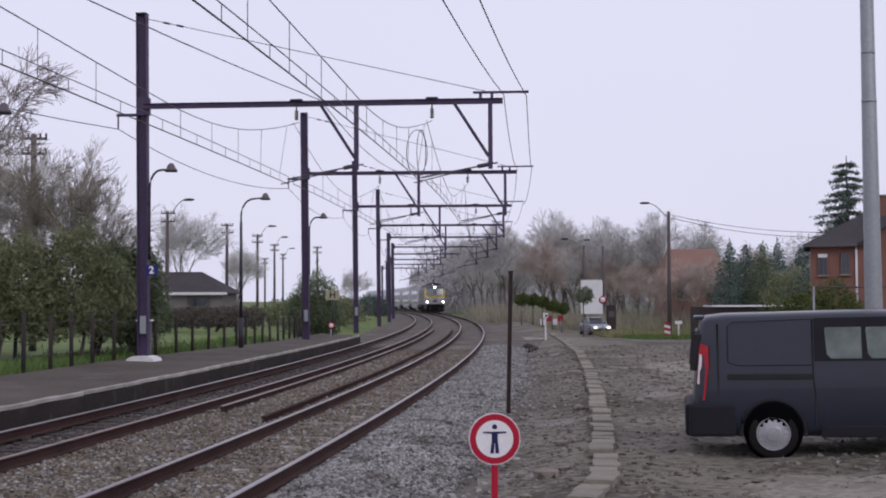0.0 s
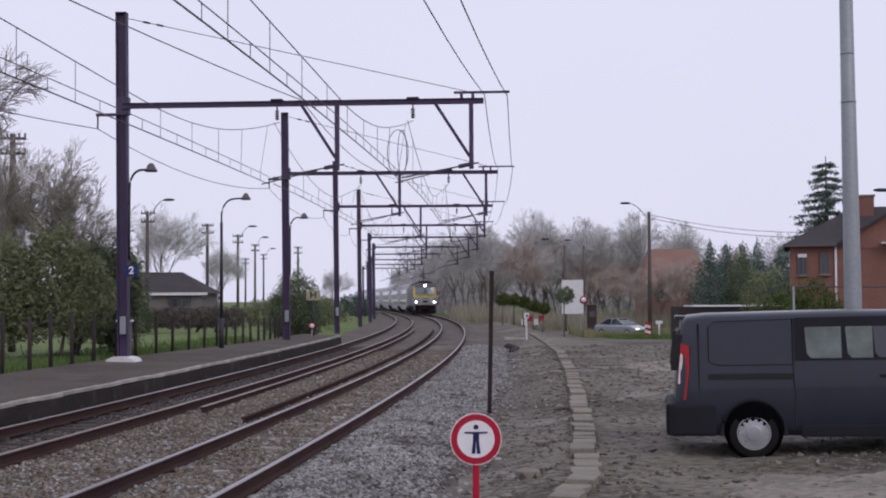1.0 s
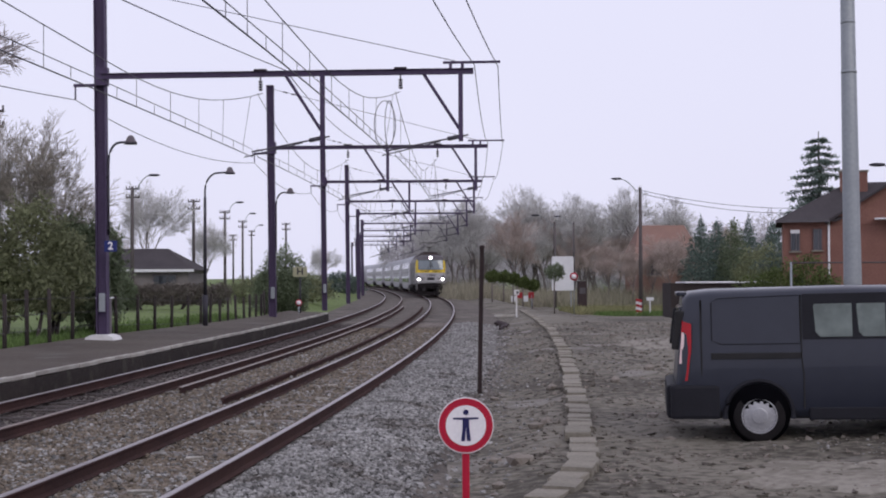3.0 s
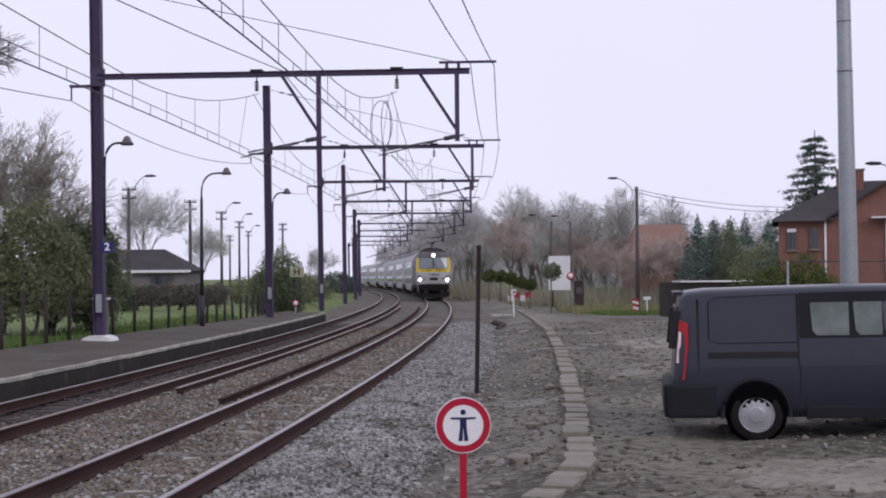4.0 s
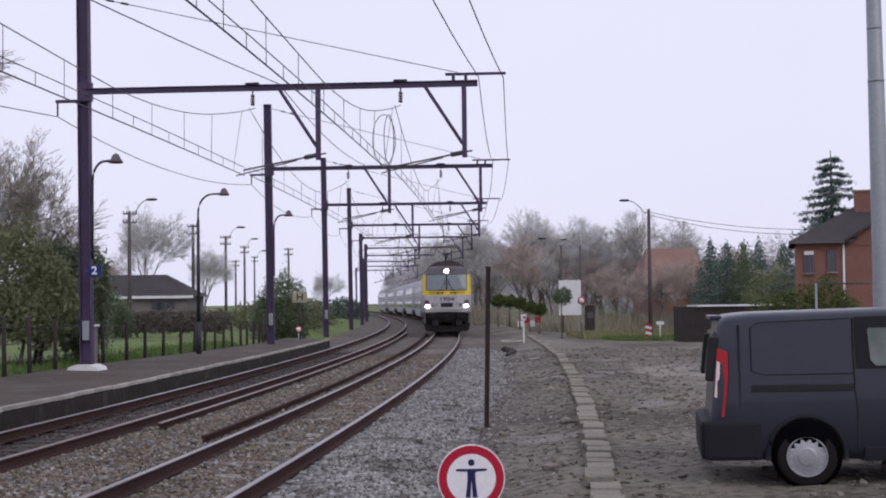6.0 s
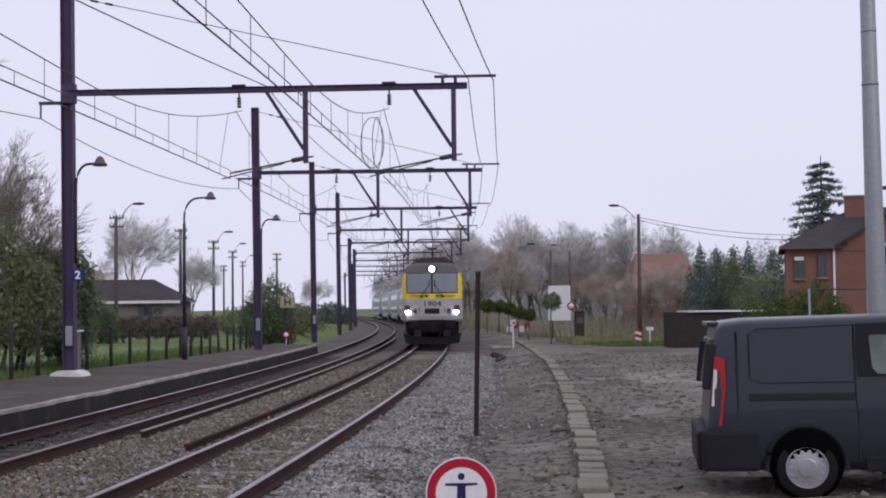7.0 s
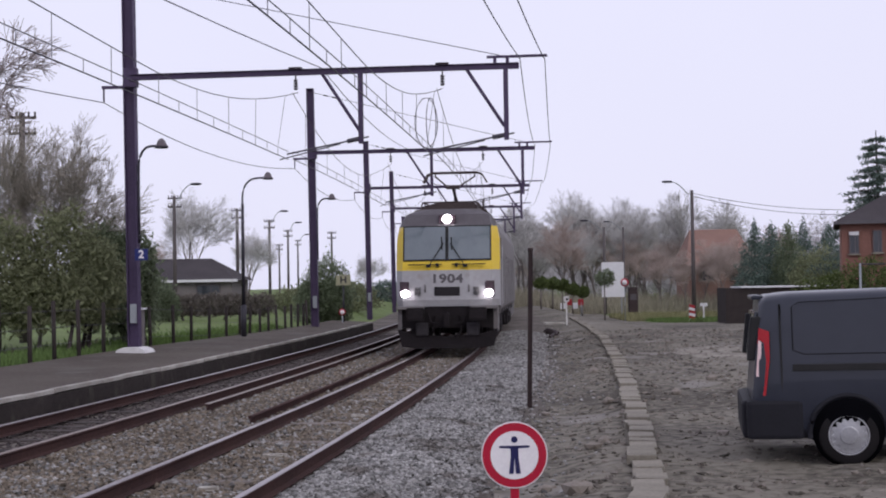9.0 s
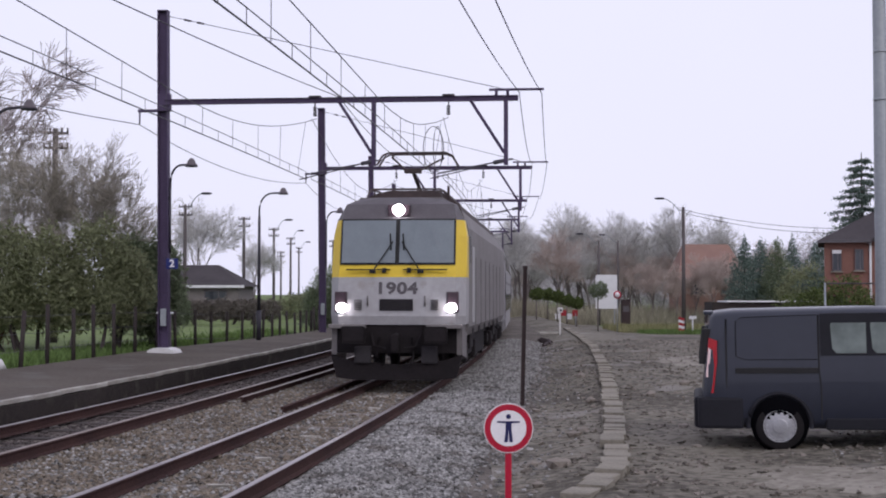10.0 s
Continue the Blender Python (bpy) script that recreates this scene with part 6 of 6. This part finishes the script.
def scrap():
    """Bent old rails and a slab lying beyond the shoulder."""
    for k in range(4):
        bm = bmesh.new()
        x0, y0 = 3.7 + 0.22 * k, 56 + 2.2 * k
        pts = [(x0 + 0.25 * math.sin(u * 2.4 + k), y0 + u * 2.2, ground_z(x0, y0 + u) + 0.06 + 0.05 * math.sin(u * 3)) for u in [q / 6 for q in range(7)]]
        tube(bm, pts, 0.06, n=6)
        tagged(part("scrap_rail", bm, M["rusty_post"]), "bent rusty scrap rail lying on the dirt", "scrap metal", group="scrap on the dirt")
    bm = bmesh.new()
    x, y = 5.0, 72
    bx(bm, (x, y, ground_z(x, y) + 0.12), (1.1, 0.25, 0.12), Matrix.Rotation(0.3, 3, "Z"), bevel=0.03)
    tagged(part("concrete_block", bm, M["coping"]), "pale broken concrete block on the dirt", "rubble")


scrap()


def yard_fence():
    """A light steel fence behind the yard, by the tall mast."""
    root = tagged(holder("steel_fence"), "thin grey steel fence with a top rail behind the yard", "fence")
    xs = [10.4 + 1.5 * k for k in range(8)]
    for x in xs:
        bm = bmesh.new()
        rod(bm, (x, 36, ground_z(x, 36)), (x, 36, 2.3), 0.03)
        part("post", bm, M["galv"], root)
    for z in (2.28, 1.2):
        bm = bmesh.new()
        rod(bm, (xs[0], 36, z), (xs[-1], 36, z), 0.022)
        part("rail", bm, M["pole_wood"], root)


yard_fence()


def street_cable():
    """An overhead cable from the street lamp to the gardens."""
    for a, b, sag in (((16.5, 96, 8.1), (31.5, 100, 7.0), 0.5), ((16.5, 96, 7.9), (31.5, 100, 6.7), 0.6)):
        bm = bmesh.new()
        tube(bm, along(a, b, sag, 14), 0.02, 5)
        tagged(part("street_cable", bm, M["wire"]), "slack dark cable hung from a street lamp pole", "cable", group="street cables")


street_cable()
# ---- loose stones, clods and grass ----
def scatter_stones(name, label, category, centres, sizes, mat, flat=0.7, seed=1, parent=None):
    """Angular little stones as one mesh: squashed, randomly turned octahedra with cut tips."""
    rng = np.random.default_rng(seed)
    n = len(centres)
    base = np.array([(1, 0, 0), (0, 1, 0), (-1, 0, 0), (0, -1, 0), (0.25, 0.2, 0.9), (-0.2, 0.1, -0.9)])
    faces = np.array([(0, 1, 4), (1, 2, 4), (2, 3, 4), (3, 0, 4), (1, 0, 5), (2, 1, 5), (3, 2, 5), (0, 3, 5)])
    v = base[None] * rng.uniform(0.65, 1.25, (n, 6, 1)) + rng.normal(size=(n, 6, 3)) * 0.12
    q = rng.normal(size=(n, 4))
    q /= np.linalg.norm(q, axis=1)[:, None]
    w, x, y, z = q.T
    R = np.stack([1 - 2 * (y * y + z * z), 2 * (x * y - z * w), 2 * (x * z + y * w), 2 * (x * y + z * w), 1 - 2 * (x * x + z * z), 2 * (y * z - x * w), 2 * (x * z - y * w), 2 * (y * z + x * w), 1 - 2 * (x * x + y * y)], 1).reshape(n, 3, 3)
    v = np.einsum("nij,nkj->nki", R, v) * sizes[:, None, None]
    v[:, :, 2] *= flat
    v += centres[:, None]
    f = faces[None] + (np.arange(n) * 6)[:, None, None]
    me = bpy.data.meshes.new(name)
    me.from_pydata(v.reshape(-1, 3).tolist(), [], f.reshape(-1, 3).tolist())
    me.materials.append(mat)
    return tagged(new(name, me), label, category, kind="stuff")


def strewn(rng, count, y0, y1, o0, o1, lift):
    """Random places between two offsets of the track, thinning out with distance."""
    y = y0 + (y1 - y0) * rng.random(count) ** 1.7
    o = rng.uniform(o0, o1, count)
    pts = np.array([(*beside(a, b)[:2], 0) for a, b in zip(y, o)])
    pts[:, 2] = [ground_z(p[0], p[1]) for p in pts]
    pts[:, 2] += lift + 0.02 * rng.random(count)
    return pts, y


rng = np.random.default_rng(12)
pts, y = strewn(rng, 36000, 9, 60, 0.86, 2.75, 0.0)
pts[:, 0] += np.where(rng.random(len(pts)) < 0.12, np.abs(rng.normal(size=len(pts))) * 0.6, 0.0)
pts[:, 2] = [ground_z(p[0], p[1]) + 0.01 for p in pts]
o = pts[:, 0] - np.array([track_x(q) for q in pts[:, 1]])
pts[:, 2] += 0.10 * np.clip(1 - np.abs(o - 1.6) / 1.2, 0, 1)
scatter_stones("ballast_stones", "pale grey crushed ballast stones on the track shoulder", "ballast", pts, rng.uniform(0.018, 0.042, len(pts)) * (1 + y / 80), M["stone"], seed=2)
pts, y = strewn(rng, 15000, 9, 55, -0.70, 0.70, 0.02)
scatter_stones("ballast_stones", "brownish ballast stones between the rails", "ballast", pts, rng.uniform(0.022, 0.045, len(pts)) * (1 + y / 70), M["stone_brown"], seed=3)
pts, y = strewn(rng, 18000, 12, 55, -3.0, -0.8, 0.02)
scatter_stones("ballast_stones", "rust-tinged ballast stones between the two tracks", "ballast", pts, rng.uniform(0.022, 0.045, len(pts)) * (1 + y / 70), M["stone_brown"], seed=4)
pts, y = strewn(rng, 9000, 11, 50, -3.0, 0.70, 0.03)
scatter_stones("ballast_stones", "scattered grey ballast stones over the track bed", "ballast", pts, rng.uniform(0.018, 0.04, len(pts)) * (1 + y / 80), M["stone"], seed=10)
M["stone_dark"] = island_shade(material("oily_ballast_stone", (0.085, 0.07, 0.066), (0.05, 0.04, 0.04), 0.85, scale=1.5, fine=30.0), 0.5, 1.4)
pts, y = strewn(rng, 9000, 14, 60, FAR_TRACK - 1.5, FAR_TRACK + 0.70, -0.01)
scatter_stones("ballast_stones", "dark oily ballast stones in the far track", "ballast", pts, rng.uniform(0.02, 0.04, len(pts)) * (1 + y / 70), M["stone_dark"], seed=5)
# yard dirt
n = 26000
yy = 8 + 52 * rng.random(n) ** 1.8
xx = np.array([track_x(q) for q in yy]) + 3.0 + 14 * rng.random(n)
pts = np.stack([xx, yy, [ground_z(a, b) for a, b in zip(xx, yy)]], 1)
scatter_stones("dirt_clods", "small brown clods and stones strewn over the yard", "rubble", pts, 0.014 + 0.045 * rng.random(n) ** 5 * (1 + yy / 60), M["clod"], seed=6)


def pale_patch(cx, cy, rx, ry, seed):
    """A dry pale patch of fine grit pressed into the yard."""
    bm = bmesh.new()
    rim = []
    for k in range(36):
        a = 2 * math.pi * k / 36
        r = 1 + 0.28 * noise.noise((math.cos(a) * 1.7, math.sin(a) * 1.7, seed))
        rim.append((cx + rx * r * math.cos(a), cy + ry * r * math.sin(a)))
    rings = []
    for f in (1.0, 0.8, 0.6, 0.4, 0.2):
        rings.append([bm.verts.new((cx + (x - cx) * f, cy + (y - cy) * f, ground_z(cx + (x - cx) * f, cy + (y - cy) * f) + (0.012 if f < 1 else 0.0))) for x, y in rim])
    for u, v in zip(rings, rings[1:]):
        for k in range(36):
            bm.faces.new((u[k], u[(k + 1) % 36], v[(k + 1) % 36], v[k])).smooth = True
    bm.faces.new(rings[-1])
    return tagged(part("grit_patch", bm, M["grit"]), "pale dry patch of fine grit on the yard", "gravel patch", kind="structure")


M["earth"] = island_shade(material("dark_turned_earth", (0.110, 0.099, 0.083), (0.066, 0.058, 0.048), 0.95, scale=2, fine=20, spec=0.1), 0.6, 1.4)
M["grit"] = material("pale_dry_grit", (0.27, 0.248, 0.212), (0.175, 0.157, 0.132), 0.95, scale=0.8, fine=9, amount=1.0, bump=0.6, bump_scale=14, spec=0.2)
pale_patch(7.9, 40, 1.6, 4.2, 1)
pale_patch(6.6, 13.3, 3.6, 1.2, 2)
n = 9000
yy = 8 + 30 * rng.random(n) ** 1.6
xx = 4.4 + 10 * rng.random(n)
pts = np.stack([xx, yy, [ground_z(a, b) for a, b in zip(xx, yy)]], 1)
scatter_stones("gravel", "pale gravel stones strewn over the yard", "gravel", pts, 0.012 + 0.022 * rng.random(n) ** 3, M["stone"], seed=7)


n = 3500
yy = 9 + 34 * rng.random(n) ** 1.5
xx = np.array([track_x(q) for q in yy]) + 3.1 + 11 * rng.random(n) ** 1.3
keep = (np.abs(xx - 6.4) > 3.2) | (np.abs(yy - 16.8) > 1.5)
xx, yy = xx[keep], yy[keep]
pts = np.stack([xx, yy, [ground_z(a, b) - 0.01 for a, b in zip(xx, yy)]], 1)
scatter_stones("dirt_clods", "lumps of dark turned earth over the yard", "rubble", pts, rng.uniform(0.03, 0.075, len(xx)), M["earth"], 0.5, seed=9)


def rubble():
    """Larger stones and a broken slab at the trough's side."""
    rr = random.Random(4)
    for k, (x, y, s) in enumerate(((1.75, 18.6, 0.13), (1.95, 18.9, 0.10), (1.25, 15.2, 0.16), (1.35, 15.3, 0.12), (0.95, 15.6, 0.1), (2.6, 24.5, 0.12), (3.6, 19.5, 0.1), (4.0, 26, 0.13), (5.2, 29, 0.14), (1.5, 24.0, 0.1), (0.9, 13.5, 0.09), (3.2, 33, 0.14))):
        bm = bmesh.new()
        bmesh.ops.create_icosphere(bm, subdivisions=1, radius=s)
        for v in bm.verts:
            v.co *= rr.uniform(0.7, 1.25)
            v.co.z *= 0.6
        ob = part("stone", bm, M["clod"])
        ob.matrix_basis = pose(x, y, ground_z(x, y) + s * 0.25, 0, 0, rr.uniform(0, 360))
        tagged(ob, "rough grey-brown stone lying in the dirt", "stone", group="stones in the dirt")


rubble()


def sleepers():
    """Worn sleepers that show here and there through the ballast."""
    rs = random.Random(8)
    for off, g in ((0.0, "running track"), (FAR_TRACK, "far track")):
        root = tagged(holder("sleepers"), "worn grey sleepers half buried in ballast", "sleeper", kind="structure")
        bm = bmesh.new()
        bx(bm, (0, 0, 0), (2.5, 0.24, 0.16), bevel=0.015)
        me = bpy.data.meshes.new("sleeper")
        bm.to_mesh(me)
        bm.free()
        me.materials.append(M["sleeper_dark"] if off else M["sleeper"])
        for k in range(90):
            y = 8 + 0.6 * k
            low = 0.03 if off else 0.0
            ob = new("sleeper", me)
            ob.parent = root
            d = track_way(y)
            ob.matrix_basis = Matrix.Translation(beside(y, off, -0.165 - 0.085 - low + rs.uniform(-0.03, 0.006))) @ Matrix.Rotation(math.atan2(-d.x, d.y), 4, "Z")


sleepers()


def blades(name, label, mat, xs, ys, height, seed):
    """Tufts of upright blades."""
    rng = np.random.default_rng(seed)
    n = len(xs)
    h = height * rng.uniform(0.5, 1.3, n)
    a = rng.uniform(0, math.pi, n)
    w = 0.02 + 0.012 * rng.random(n)
    z = np.array([ground_z(p, q) for p, q in zip(xs, ys)])
    c = np.stack([xs, ys, z - 0.02], 1)
    d = np.stack([np.cos(a), np.sin(a), 0 * a], 1) * w[:, None]
    tip = c + np.stack([rng.normal(size=n) * 0.3, rng.normal(size=n) * 0.3, np.ones(n)], 1) * h[:, None]
    v = np.stack([c - d, c + d, tip], 1).reshape(-1, 3)
    me = bpy.data.meshes.new(name)
    me.from_pydata(v.tolist(), [], np.arange(3 * n).reshape(-1, 3).tolist())
    me.materials.append(M[mat])
    return tagged(new(name, me), label, "grass", kind="stuff")


n = 14000
blades("dry_grass", "dry straw-coloured verge grass beyond the yard", "straw", rng.uniform(12.5, 24, n), rng.uniform(99, 114, n), 0.5, 1)
n = 16000
blades("green_grass", "short green verge grass beside the road", "grass_blade", rng.uniform(13.5, 24, n), rng.uniform(88, 104, n), 0.3, 2)
n = 18000
bx_, by_ = rng.uniform(3, 40, n), rng.uniform(126, 150, n)
blades("undergrowth", "pale leafless undergrowth before the wood", "brush", bx_, by_, 1.7, 4)
n = 16000
ys = rng.uniform(22, 62, n)
xs = np.array([beside(q, -9.1 + 1.45 * smooth(34, 58, q)).x for q in ys]) - np.abs(rng.normal(size=n)) * 1.5
blades("green_grass", "rough green grass along the fence", "grass_blade", xs, ys, 0.22, 3)


def pale_chips():
    """Bare pale faces of concrete sleepers that show through the ballast of the running track."""
    rp = random.Random(6)
    for k in range(6):
        y = 12.6 + 2.6 * k + rp.uniform(-0.2, 0.2)
        p = beside(y, rp.uniform(-0.35, 0.25), -0.155)
        bm = bmesh.new()
        bx(bm, (0, 0, 0), (rp.uniform(0.16, 0.34), rp.uniform(0.04, 0.08), 0.05), bevel=0.012)
        for v in bm.verts:
            v.co += Vector((rp.uniform(-1, 1), rp.uniform(-1, 1), 0)) * 0.012
        ob = tagged(part("concrete_chip", bm, M["coping"]), "pale bare bit of concrete sleeper among ballast stones", "concrete chip", group="pale chips in the track")
        ob.matrix_basis = Matrix.Translation(p) @ Matrix.Rotation(rp.uniform(-0.3, 0.1), 4, "Z")


pale_chips()


def motions():
    """The train runs in along the curve; a silver car crosses the yard's far side."""
    times = [0.25 * k for k in range(41)]
    fronts = {t: float(np.interp(train_front(t), LINE_Y, LINE_S)) for t in times}
    walk(LOCO, [(t, vehicle_pose(fronts[t] + 9.79, 10.6)) for t in times])
    for k, c in enumerate(COACHES):
        walk(c, [(t, vehicle_pose(fronts[t] + 19.58 + 0.75 + 13.1 + 27.1 * k, 20.4)) for t in times])
    rows = []
    for t, x, y, turn in ((0, 12.9, 112, -80), (0.5, 14.0, 107.5, -64), (1.0, 15.6, 104, -50), (1.5, 17.6, 102, -38), (2.0, 20.4, 101, -22), (2.5, 24.4, 101, -8), (4.0, 37.0, 101.5, -2), (6.0, 52.0, 101.5, 0), (10.0, 82.0, 101.5, 0)):
        rows.append((t, pose(x, y, ground_z(x, y), 0, 0, turn)))
    walk(CAR, rows)


motions()
